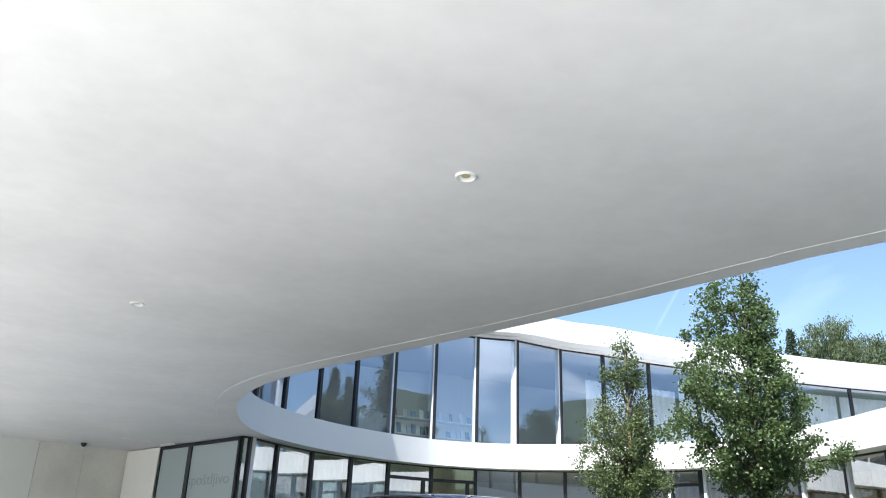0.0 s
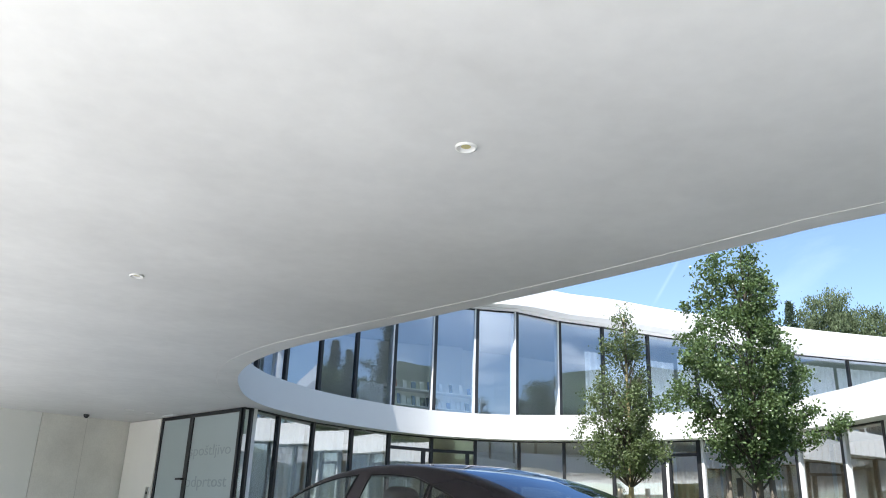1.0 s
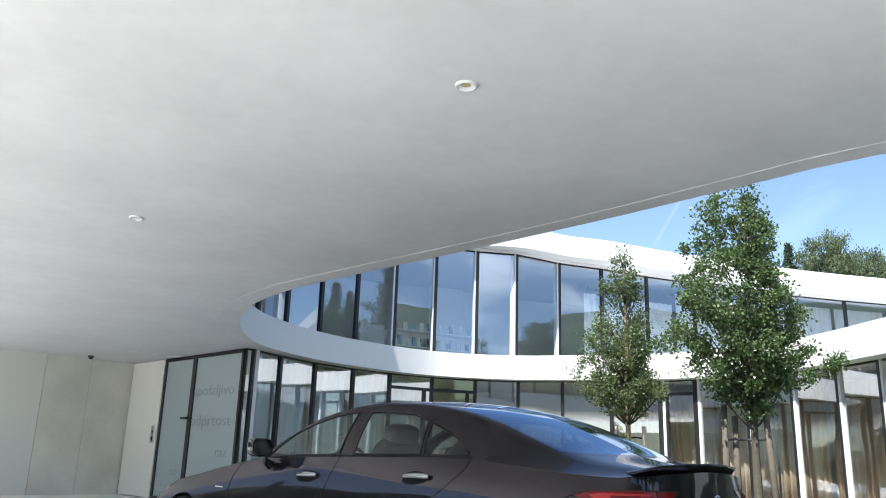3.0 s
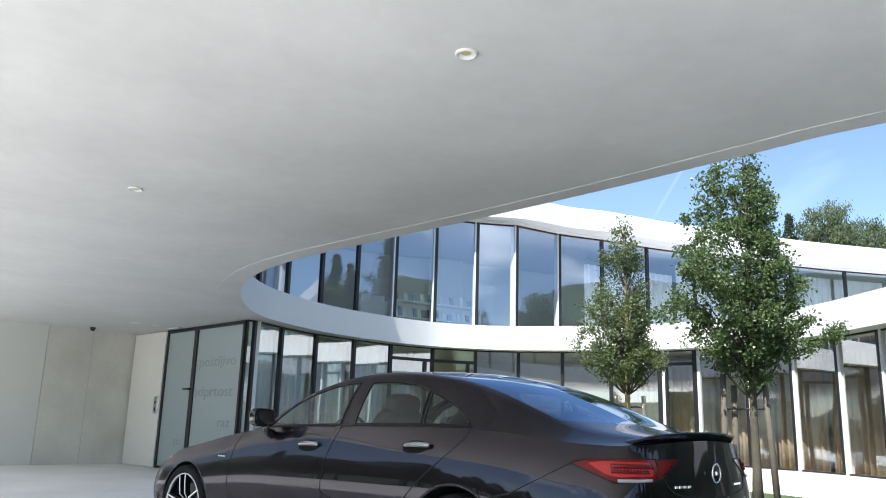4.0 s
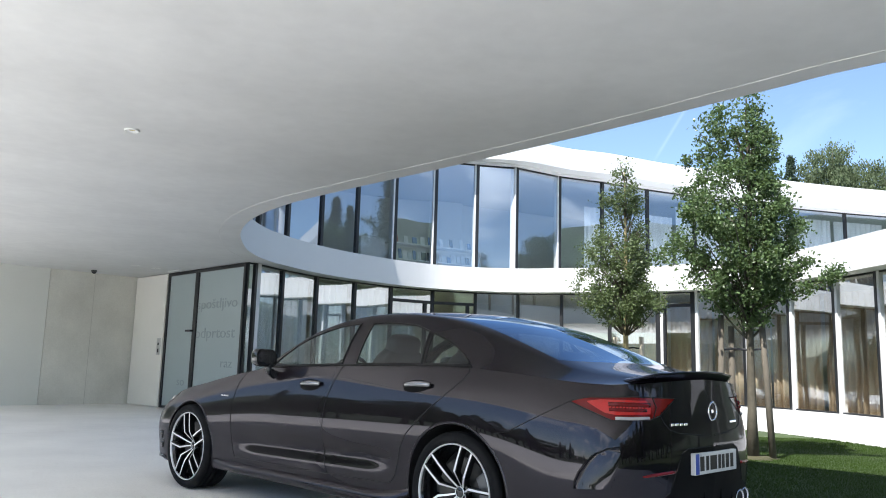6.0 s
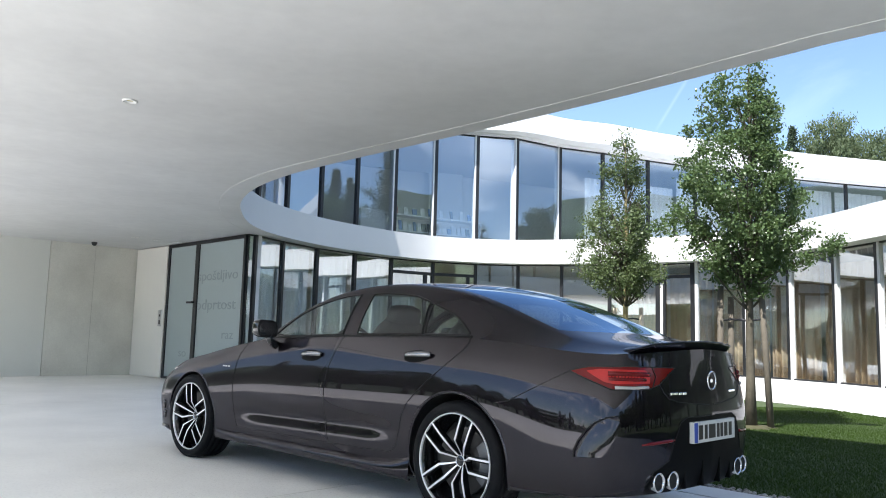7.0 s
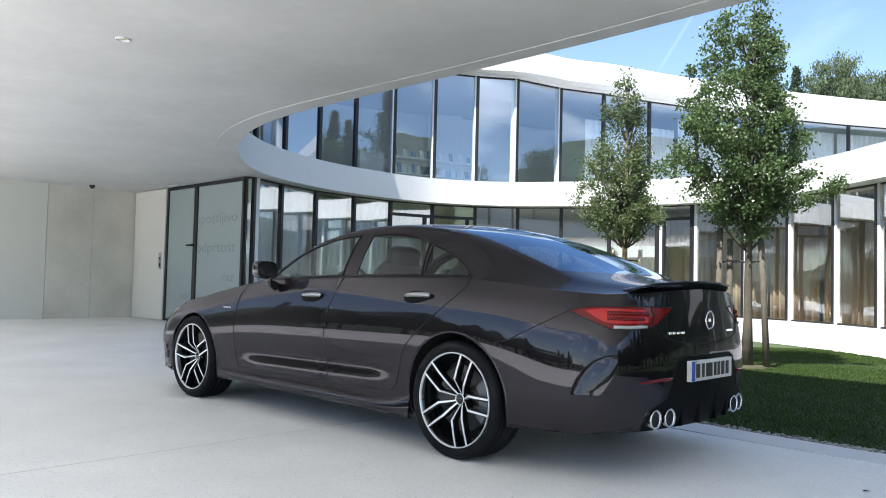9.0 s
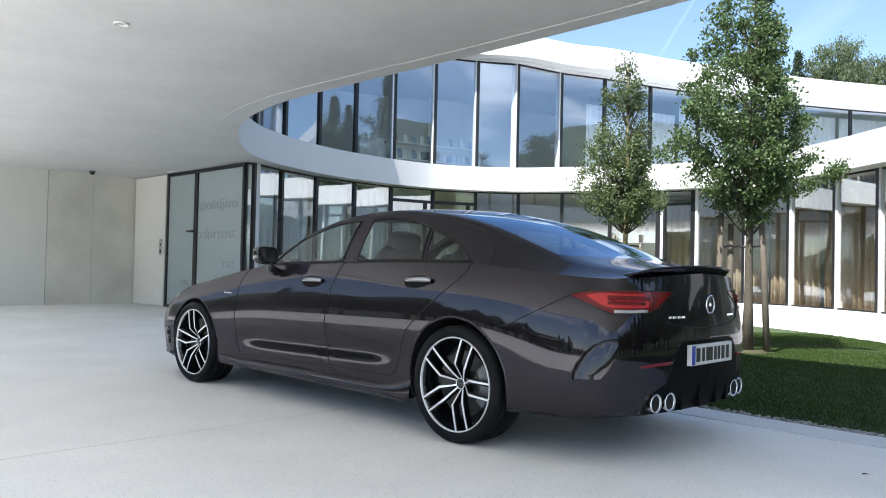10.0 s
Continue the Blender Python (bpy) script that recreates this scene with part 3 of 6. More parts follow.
# ---- the car: one smooth shell over stations from nose to tail, x to the rear, y to its right from the middle ----
STATIONS = """-3.70 .81 -3.66 .69 .645 -3.76 .40 .635 -3.80 .64
-3.45 .905 -3.42 .79 .722 -3.48 .52 .755 -3.50 .765
-3.15 .915 -3.15 .81 .792 -3.15 .58 .815 -3.15 .835
-2.94 .925 -2.94 .808 .822 -2.94 .60 .855 -2.94 .875
-2.70 .917 -2.70 .816 .868 -2.70 .63 .895 -2.70 .915
-2.45 .907 -2.45 .823 .910 -2.45 .66 .933 -2.45 .952
-2.25 .905 -2.25 .828 .940 -2.25 .715 .958 -2.31 .975
-2.05 .905 -2.05 .834 .963 -2.07 .755 1.005 -2.15 1.02
-1.85 .908 -1.85 .840 .977 -1.86 .735 1.11 -1.92 1.13
-1.65 .910 -1.65 .845 .985 -1.65 .718 1.205 -1.70 1.235
-1.45 .912 -1.45 .850 .993 -1.45 .700 1.272 -1.47 1.312
-1.20 .915 -1.20 .853 1.00 -1.20 .685 1.322 -1.20 1.368
-0.90 .918 -0.90 .855 1.007 -0.90 .675 1.345 -0.90 1.397
-0.60 .922 -0.60 .855 1.012 -0.60 .670 1.338 -0.60 1.392
-0.30 .932 -0.30 .855 1.016 -0.30 .665 1.303 -0.30 1.362
-0.05 .940 -0.05 .852 1.016 -0.05 .655 1.238 -0.05 1.303
0.15 .940 0.15 .845 1.008 0.15 .645 1.172 0.15 1.235
0.35 .928 0.35 .835 .992 0.35 .635 1.100 0.35 1.158
0.50 .910 0.50 .820 .977 0.50 .625 1.048 0.50 1.098
0.65 .885 0.65 .790 .960 0.65 .610 1.012 0.65 1.052
0.78 .868 0.78 .752 .950 0.80 .570 .988 0.83 1.020
0.90 .815 0.91 .690 .947 0.985 .42 .965 1.03 .985"""
STATIONS = [[float(v) for v in line.split()] for line in STATIONS.split("\n")]
ROW_T = [0, .07, .28, .5, .7, .87, 1]
ROW_DH = [-.065, -.026, -.026, 0, -.010, -.038]
REAR_DH = [-.044, -.004, .009, .005, -.011, -.046]
TAIL_DX = [-.05, -.02, -.004, 0, -.018, -.035]


def car_controls():
    """Control points of the lower body (stations x rows) and of hood, cabin and deck."""
    low = []
    ends = [(-3.86, 0, -3.80, 0, .64), (-3.84, .45, -3.78, .36, .637)]
    tail = [(1.025, .60, .995, .44, .965), (1.07, .28, 1.025, .22, .98), (1.08, 0, 1.03, 0, .985)]
    rows = [(*e, 1.0, 0.0) for e in ends] + [(*s[:5], 1.0 if s[0] < -3.6 else 0.0, 1.0 if s[0] > .85 else (.4 if s[0] > .75 else 0.0)) for s in STATIONS] + [(*e, 0.0, 1.0) for e in tail]
    for x, w, bx, bh, bz, nose, rear in rows:
        z0 = np.interp(x, [-3.9, -3.3, -2.4, -.5, .3, .8, 1.1], [.16, .17, .185, .185, .225, .245, .255])
        line = []
        back = float(np.interp(x, [.15, .6], [0, 1]))
        for t, dh, rh, dx in zip(ROW_T, ROW_DH, REAR_DH, TAIL_DX):
            dh = dh + (rh - dh) * back
            h = max(0.0, w + dh * min(1, w / .5)) if w > 0 else 0.0
            line.append((x + rear * dx + nose * (.10 if t == 0 else .02 * (t > .8)), h, z0 + t * (bz - z0)))
        line.append((bx, bh, bz))
        low.append(line)
    top = []
    for s in STATIONS:
        b, k, c = np.array(s[2:5]), np.array(s[5:8]), np.array((s[8], 0, s[9]))
        line = [b]
        for f, bow in ((.35, .022), (.7, .022), (.93, .008)):
            cabin = min(1, max(0, (k[2] - b[2] - .05) / .2))
            line.append(b + (k - b) * f + np.array((0, bow * cabin, 0)))
        line.append(k + (k - b) * .04)
        for f, rise in ((.12, .40), (.30, .62), (.62, .90)):
            p = k + (c - k) * f
            p[2] = k[2] + (c[2] - k[2]) * rise
            line.append(p)
        line.append(c)
        top.append(line)
    return np.array(low), np.array(top)


def spline_rows(n, params):
    """Uniform cubic B-spline weights over n controls, the ends held."""
    w = np.zeros((len(params), n + 2))
    for r, u in enumerate(params):
        i = min(int(u), n - 2)
        t = u - i
        w[r, i:i + 4] = ((1 - t) ** 3 / 6, (3 * t ** 3 - 6 * t * t + 4) / 6, (-3 * t ** 3 + 3 * t * t + 3 * t + 1) / 6, t ** 3 / 6)
    out = w[:, 1:-1].copy()
    out[:, 0] += 2 * w[:, 0]
    out[:, 1] -= w[:, 0]
    out[:, -1] += 2 * w[:, -1]
    out[:, -2] -= w[:, -1]
    return out


LOWC, TOPC = car_controls()


def low_at(u, v):
    """Points of the lower body at paired parameters; half width as y."""
    a, b = spline_rows(LOWC.shape[0], u), spline_rows(LOWC.shape[1], v)
    return np.einsum("ki,kj,ijc->kc", a, b, LOWC)


# hood, cabin and deck share the belt's controls with the lower body: two stations on before and after
PRE, POSTC = LOWC[0:2, 6], LOWC[-3:, 6]
TOPX = np.concatenate([np.array([[TOPC[0, j] + (PRE[i] - TOPC[0, 0]) for j in range(9)] for i in (1,)]), TOPC,
                       np.array([[TOPC[-1, j] + (POSTC[i] - TOPC[-1, 0]) for j in range(9)] for i in (0,)])])


def top_at(u, v):
    a, b = spline_rows(TOPX.shape[0], np.asarray(u) + 1), spline_rows(9, v)
    return np.einsum("ki,kj,ijc->kc", a, b, TOPX)


def grid(fn, us, vs):
    uu, vv = np.meshgrid(us, vs, indexing="ij")
    return fn(uu.ravel(), vv.ravel()).reshape(len(us), len(vs), 3)


# unrolled length along the flank, equal to x over the rear wheel
_u = np.linspace(0, LOWC.shape[0] - 1, 600)
_p = low_at(_u, np.full(600, 4.0))
_s = np.concatenate([[0], np.cumsum(np.linalg.norm(np.diff(_p[:, :2], axis=0), axis=1))])
_k = np.argmin(np.abs(_p[:, 0]) + (_p[:, 1] < .8))
_s = _s - _s[_k] + _p[_k, 0]


def paint_material():
    """Dark metallic lacquer: a nearly black base below an even clear gloss that strengthens at grazing angles."""
    m = surface("graphite_paint", (0.0056, 0.0034, 0.0058), 0.42, 0.03, 1.0, 900, 0.0, metal=0.45, spec=0.05)
    n, l = m.node_tree.nodes, m.node_tree.links
    gl, mx, fr, pw, ma = (n.new(k) for k in ("ShaderNodeBsdfGlossy", "ShaderNodeMixShader", "ShaderNodeLayerWeight", "ShaderNodeMath", "ShaderNodeMath"))
    gl.inputs["Roughness"].default_value = 0.03
    gl.inputs["Color"].default_value = (0.95, 0.93, 1.0, 1)
    fr.inputs["Blend"].default_value = 0.5
    pw.operation, ma.operation = "POWER", "MULTIPLY_ADD"
    pw.inputs[1].default_value = 6.0
    ma.inputs[1].default_value, ma.inputs[2].default_value = 0.72, 0.049
    l.new(fr.outputs["Facing"], pw.inputs[0])
    l.new(pw.outputs[0], ma.inputs[0])
    l.new(ma.outputs[0], mx.inputs["Fac"])
    l.new(n["Principled BSDF"].outputs["BSDF"], mx.inputs[1])
    l.new(gl.outputs["BSDF"], mx.inputs[2])
    l.new(mx.outputs["Shader"], n["Material Output"].inputs["Surface"])
    return m


PAINT = paint_material()
GLOSSBLACK = surface("gloss_black", (0.010, 0.010, 0.011), 0.10, 0.05, 4, 40, 0.0, coat=0.6)
TRIMBLACK = surface("trim_black", (0.006, 0.006, 0.006), 0.35, 0.05, 4, 40, 0.0, spec=0.2)
SEAM = surface("panel_gap", (0.004, 0.004, 0.004), 0.8, 0.05, 4, 40, 0.0)
PLASTIC = surface("black_plastic", (0.005, 0.005, 0.005), 0.5, 0.1, 6, 90, 0.05, spec=0.06)
CHROME = surface("chrome", (0.75, 0.75, 0.76), 0.10, 0.03, 6, 60, 0.0, metal=1.0)
DARKCHROME = surface("satin_chrome", (0.30, 0.30, 0.31), 0.14, 0.03, 6, 60, 0.0, metal=1.0)
ALLOY = surface("turned_alloy", (0.84, 0.84, 0.85), 0.42, 0.04, 8, 200, 0.02, metal=0.7)
RUBBER = surface("tyre_rubber", (0.006, 0.006, 0.007), 0.75, 0.15, 12, 120, 0.08, spec=0.2)
IRON = surface("brake_iron", (0.07, 0.069, 0.067), 0.38, 0.1, 15, 200, 0.05, metal=0.9)
CALIPER = surface("caliper_grey", (0.16, 0.165, 0.17), 0.35, 0.1, 15, 100, 0.02, metal=0.5)
CARGLASS = glazing("tinted_car_glass", (0.78, 0.85, 0.82), 0.06, 0.0, 0.0)
BACKGLASS = glazing("dark_car_glass", (0.08, 0.09, 0.11), 0.20, 0.0, 0.0, 0.7, (0.60, 0.78, 1.0))
REDLENS = surface("red_lens", (0.13, 0.003, 0.004), 0.08, 0.08, 10, 60, 0.0, spec=0.3, coat=0.25)
DEEPRED = surface("dark_red_lens", (0.12, 0.004, 0.004), 0.2, 0.1, 10, 60, 0.0, spec=0.3, coat=0.2)
CHAMBER = surface("lit_red_lens", (0.42, 0.012, 0.012), 0.25, 0.15, 25, 90, 0.1, spec=0.3, coat=0.6)
CLEARLENS = surface("clear_lens", (0.40, 0.39, 0.38), 0.15, 0.12, 30, 90, 0.1, coat=1.0)
LEATHER = surface("black_leather", (0.020, 0.020, 0.021), 0.5, 0.15, 9, 120, 0.0)
CLOTH = surface("grey_roof_lining", (0.12, 0.12, 0.12), 0.9, 0.08, 9, 120, 0.05)
PLATEW = surface("plate_white", (0.60, 0.60, 0.585), 0.3, 0.03, 9, 60, 0.0)
PLATEB = surface("plate_blue", (0.02, 0.06, 0.35), 0.3, 0.03, 9, 60, 0.0)
INK = surface("plate_black", (0.012, 0.012, 0.012), 0.4, 0.03, 9, 60, 0.0)

CAR = Matrix.Translation((0.068, 4.401, 0)) @ Matrix(((.722, .692, 0, 0), (-.692, .722, 0, 0), (0, 0, 1, 0), (0, 0, 0, 1))) @ Matrix.Translation((0, .93, 0))
car = thing("car", CAR, "dark graphite metallic four-door coupe parked on pale concrete paving", "car")


def inside(poly, q):
    """Which of the points q (n, 2) lie in the polygon."""
    p = np.asarray(poly, float)
    a, b = p, np.roll(p, -1, 0)
    c = np.zeros(len(q), bool)
    for (x0, y0), (x1, y1) in zip(a, b):
        if y0 != y1:
            t = (q[:, 1] - y0) / (y1 - y0)
            c ^= ((y0 > q[:, 1]) != (y1 > q[:, 1])) & (q[:, 0] < x0 + t * (x1 - x0))
    return c


def nearest_on(lines, q):
    """Nearest point on a set of polylines for each of q, and how far it is."""
    best, where = np.full(len(q), 9.0), q.copy()
    for line in lines:
        line = np.asarray(line, float)
        for a, b in zip(line, line[1:]):
            d = b - a
            t = np.clip(((q - a) @ d) / (d @ d + 1e-12), 0, 1)
            p = a + t[:, None] * d
            r = np.linalg.norm(q - p, axis=1)
            m = r < best
            best[m], where[m] = r[m], p[m]
    return best, where


def snapped(fn, flat, us, vs, lines, limit):
    """A grid of parameters, its points near the lines pulled onto them. flat(points, u) gives the coordinates in which the lines are drawn."""
    uu, vv = [a.ravel().astype(float) for a in np.meshgrid(us, vs, indexing="ij")]
    q = flat(fn(uu, vv), uu)
    dist, goal = nearest_on(lines, q)
    e = 1e-3
    umax, vmax = us[-1], vs[-1]
    qu = (flat(fn(np.minimum(uu + e, umax), vv), np.minimum(uu + e, umax)) - flat(fn(np.maximum(uu - e, 0), vv), np.maximum(uu - e, 0)))
    qv = (flat(fn(uu, np.minimum(vv + e, vmax)), uu) - flat(fn(uu, np.maximum(vv - e, 0)), uu))
    qu /= (np.minimum(uu + e, umax) - np.maximum(uu - e, 0))[:, None]
    qv /= (np.minimum(vv + e, vmax) - np.maximum(vv - e, 0))[:, None]
    det = qu[:, 0] * qv[:, 1] - qu[:, 1] * qv[:, 0]
    det[np.abs(det) < 1e-6] = 1e-6
    g = goal - q
    du = (g[:, 0] * qv[:, 1] - g[:, 1] * qv[:, 0]) / det
    dv = (qu[:, 0] * g[:, 1] - qu[:, 1] * g[:, 0]) / det
    su, sv = us[1] - us[0], vs[1] - vs[0]
    ok = (np.abs(du) < .52 * su) & (np.abs(dv) < .52 * sv) & (dist < limit)
    uu = np.where(ok, np.clip(uu + du, 0, umax), uu)
    vv = np.where(ok, np.clip(vv + dv, 0, vmax), vv)
    p = fn(uu, vv)
    return p, flat(p, uu), len(us), len(vs)


def flat_low(p, u):
    return np.stack([np.interp(u, _u, _s), p[:, 2]], 1)


def flat_side(p, u):
    return np.stack([p[:, 0], p[:, 2]], 1)


def flat_roof(p, u):
    return np.stack([p[:, 0], p[:, 1]], 1)


def door_wave(w, z):
    """How far the flank is drawn in low in the doors."""
    rise = np.clip((w + 2.45) / .5, 0, 1)
    fall = np.clip((-.35 - w) / .45, 0, 1)
    return .0165 * np.exp(-((z - (.448 + .015 * (w + 1.3))) / .062) ** 2) * rise * rise * (3 - 2 * rise) * fall * fall * (3 - 2 * fall)


def arc(cx, cz, r, a0, a1, n=40):
    return [(cx + r * math.cos(a0 + (a1 - a0) * i / n), cz + r * math.sin(a0 + (a1 - a0) * i / n)) for i in range(n + 1)]


# panel outlines: length along the flank, height
D_FRONT = [(-2.20, .96), (-2.27, .915), (-2.315, .85), (-2.33, .74), (-2.337, .60), (-2.325, .42), (-2.30, .345), (-2.274, .305)]
D_MID = [(-1.06, 1.02), (-1.085, .985), (-1.135, .90), (-1.18, .79), (-1.198, .66), (-1.20, .47), (-1.185, .38), (-1.149, .311)]
D_REAR = [(.045, 1.03), (.05, .985), (.02, .945), (-.04, .893), (-.19, .782), (-.306, .692), (-.385, .62), (-.435, .54), (-.475, .42), (-.49, .37), (-.52, .335), (-.56, .321)]
FRONT_DOOR = [(-2.1, 1.1)] + D_FRONT + D_MID[::-1] + [(-1.05, 1.1)]
REAR_DOOR = [(-1.05, 1.1)] + D_MID + D_REAR[::-1] + [(.04, 1.1)]
GAP_BUMPER = [(.30, .676), (.383, .691), (.47, .737), (.566, .786), (.712, .861)]
LAMP_LOW = [(.712, .861), (.83, .818), (.944, .775), (1.17, .778), (1.24, .799)]
LAMP_TOP = [(.712, .863), (.76, .876), (.804, .885), (1.025, .891), (1.367, .884)]
TRUNK_LINE = [(1.24, .799), (1.275, .755), (1.313, .727), (1.39, .709), (1.609, .691), (2.2, .684)]
LAMP = LAMP_TOP + [(1.30, .84)] + LAMP_LOW[::-1]
BUMPER = GAP_BUMPER + LAMP_LOW[1:] + TRUNK_LINE[1:] + [(2.2, 0), (.30, 0)]
LID = [(1.2, 1.2), (1.2, .891), (1.367, .884), (1.30, .84), (1.24, .799)] + TRUNK_LINE[1:] + [(2.2, 1.2)]
DIFFUSER = [(1.14, .1), (1.145, .30), (1.20, .372), (1.31, .42), (1.345, .50), (1.40, .605), (1.46, .628), (2.2, .63), (2.2, .1)]
VENT = [(.759, .443), (.763, .48), (.782, .527), (.815, .575), (.861, .618), (.92, .642), (.982, .650), (.994, .62), (.963, .53), (.932, .450)]
ARCH_F, ARCH_R = (-2.945, .335, .357), (0.0, .333, .376)
LOW_LINES = [D_FRONT + D_MID[::-1], REAR_DOOR[1:-1], GAP_BUMPER, LAMP + LAMP[:1], TRUNK_LINE, DIFFUSER[1:-1], VENT + VENT[:1],
             arc(*ARCH_F[:2], ARCH_F[2], -.6, math.pi + .6), arc(*ARCH_R[:2], ARCH_R[2], -.6, math.pi + .6)]
W_FRONT = [(-1.93, .988), (-1.841, 1.064), (-1.711, 1.146), (-1.538, 1.209), (-1.40, 1.245), (-1.296, 1.267), (-1.18, 1.283), (-1.064, 1.29), (-1.088, 1.017)]
W_REAR = [(-.945, 1.021), (-.935, 1.291), (-.83, 1.293), (-.728, 1.289), (-.62, 1.281), (-.518, 1.268), (-.385, 1.229), (-.345, 1.029)]
W_QUARTER = [(-.318, 1.030), (-.352, 1.218), (-.27, 1.192), (-.185, 1.162), (-.11, 1.128), (-.052, 1.095), (-.01, 1.066), (.022, 1.043), (.020, 1.030)]
W_BACK = [(-.26, .585), (-.05, .583), (.15, .586), (.30, .59), (.47, .588), (.52, .52), (.57, .36), (.60, .18), (.61, -.05), (-.34, -.05), (-.335, .2), (-.31, .45)]
W_SCREEN = [(-2.08, .695), (-1.9, .685), (-1.7, .66), (-1.52, .635), (-1.42, .60), (-1.36, .4), (-1.34, .2), (-1.33, -.05), (-2.24, -.05), (-2.22, .25), (-2.16, .5)]

SIDES = ((1, "left"), (-1, "right"))
meshes = {}


def collect(name, verts, faces):
    v, f = meshes.setdefault(name, ([], []))
    n = len(v)
    v.extend(verts)
    f.extend([tuple(n + i for i in face) for face in faces])


def split_grid(p, nu, nv, labels, flip):
    """Sends the faces of a grid to the panels that their labels name, on one side of the car."""
    for name in set(labels.ravel()):
        if not name:
            continue
        iu, iv = np.nonzero(labels == name)
        quad = np.stack([iu * nv + iv, (iu + 1) * nv + iv, (iu + 1) * nv + iv + 1, iu * nv + iv + 1], 1)
        used, idx = np.unique(quad, return_inverse=True)
        idx = idx.reshape(quad.shape)
        pts = p[used].copy()
        sg = 1 if flip else -1
        pts[:, 1] *= sg
        both = name in ("body_shell", "rear_bumper", "trunk_lid", "windscreen", "rear_window", "diffuser")
        key = name if both else (name, "right" if flip else "left")
        collect(key, pts.tolist(), (idx if not flip else idx[:, ::-1]).tolist())


US = np.linspace(0, LOWC.shape[0] - 1, 440)
VS = np.linspace(0, 6, 82)
p, q, nu, nv = snapped(low_at, flat_low, US, VS, LOW_LINES, .02)
# concave wave low in the doors
p[:, 1] -= door_wave(q[:, 0], q[:, 1])
cq = ((q.reshape(nu, nv, 2)[:-1, :-1] + q.reshape(nu, nv, 2)[1:, 1:]) / 2).reshape(-1, 2)
lab = np.full(len(cq), "body_shell", dtype=object)
lab[inside(FRONT_DOOR, cq)] = "front_door"
lab[inside(REAR_DOOR, cq)] = "rear_door"
lab[inside(BUMPER, cq)] = "rear_bumper"
lab[inside(LID, cq)] = "trunk_lid"
lab[inside(DIFFUSER, cq)] = "diffuser"
lab[inside(LAMP, cq)] = "tail_lamp"
lab[inside(VENT, cq)] = ""
for cx, cz, r in (ARCH_F, ARCH_R):
    lab[np.hypot(cq[:, 0] - cx, cq[:, 1] - cz) < r] = ""
lab = lab.reshape(nu - 1, nv - 1)
for sgn, _side in SIDES:
    split_grid(p, nu, nv, lab, sgn < 0)

UT = np.linspace(0, len(STATIONS) - 1, 240)
VT = np.linspace(0, 8, 97)
cut = 52
p, q, nu, nv = snapped(top_at, flat_side, UT, VT[:cut], [W + W[:1] for W in (W_FRONT, W_REAR, W_QUARTER)], .02)
cq = ((q.reshape(nu, nv, 2)[:-1, :-1] + q.reshape(nu, nv, 2)[1:, 1:]) / 2).reshape(-1, 2)
lab = np.full(len(cq), "body_shell", dtype=object)
for W, nm in ((W_FRONT, "front_window"), (W_REAR, "rear_side_window"), (W_QUARTER, "quarter_window")):
    lab[inside(W, cq)] = nm
lab = lab.reshape(nu - 1, nv - 1)
for sgn, _side in SIDES:
    split_grid(p, nu, nv, lab, sgn < 0)
p, q, nu, nv = snapped(top_at, flat_roof, UT, np.linspace(VT[cut - 1], 8, 48), [W_BACK, W_SCREEN], .02)
cq = ((q.reshape(nu, nv, 2)[:-1, :-1] + q.reshape(nu, nv, 2)[1:, 1:]) / 2).reshape(-1, 2)
lab = np.full(len(cq), "body_shell", dtype=object)
lab[inside(W_BACK, cq)] = "rear_window"
lab[inside(W_SCREEN, cq)] = "windscreen"
lab = lab.reshape(nu - 1, nv - 1)
for sgn, _side in SIDES:
    split_grid(p, nu, nv, lab, sgn < 0)

PANEL_MATS = {"body_shell": PAINT, "front_door": PAINT, "rear_door": PAINT, "rear_bumper": PAINT, "trunk_lid": PAINT, "diffuser": PLASTIC, "tail_lamp": REDLENS,
              "front_window": CARGLASS, "rear_side_window": CARGLASS, "quarter_window": CARGLASS, "windscreen": CARGLASS, "rear_window": BACKGLASS}
PANEL_LABELS = {"tail_lamp": "slim red tail lamp wrapping round the corner", "diffuser": "gloss black lower rear valance", "rear_window": "steeply raked dark rear window"}
panels = {}
for key, (v, f) in meshes.items():
    name = key if isinstance(key, str) else key[0]
    bm = bmesh.new()
    vs = [bm.verts.new(c) for c in v]
    for face in f:
        try:
            bm.faces.new([vs[i] for i in face])
        except ValueError:
            pass
    bmesh.ops.remove_doubles(bm, verts=bm.verts, dist=.0004)
    bmesh.ops.dissolve_degenerate(bm, edges=bm.edges, dist=.0003)
    bmesh.ops.recalc_face_normals(bm, faces=bm.faces)
    ob = part(name, bm, PANEL_MATS[name], car, PANEL_LABELS.get(name, ""), True)
    panels[key] = ob
    if "window" in name or name == "windscreen":
        ob.visible_shadow = False
meshes.clear()


def on_low(w, z, out=0.0):
    """The point of the left flank at a length and height."""
    u = float(np.interp(w, _s, _u))
    vs = np.linspace(0, 6, 160)
    pts = low_at(np.full(160, u), vs)
    k = np.argsort(pts[:, 2])
    v = float(np.interp(z, pts[k, 2], vs[k]))
    a, b, c = low_at([u, min(u + .02, LOWC.shape[0] - 1), u], [v, v, min(v + .02, 6)])
    n = np.cross(b - a, c - a)
    n /= np.linalg.norm(n) + 1e-12
    if n[1] < 0 and abs(n[1]) > abs(n[0]) or (n[0] < 0 and abs(n[0]) >= abs(n[1])):
        n = -n
    return Vector((a[0], -a[1] + float(door_wave(w, z)), a[2])) + out * Vector((n[0], -n[1], n[2]))


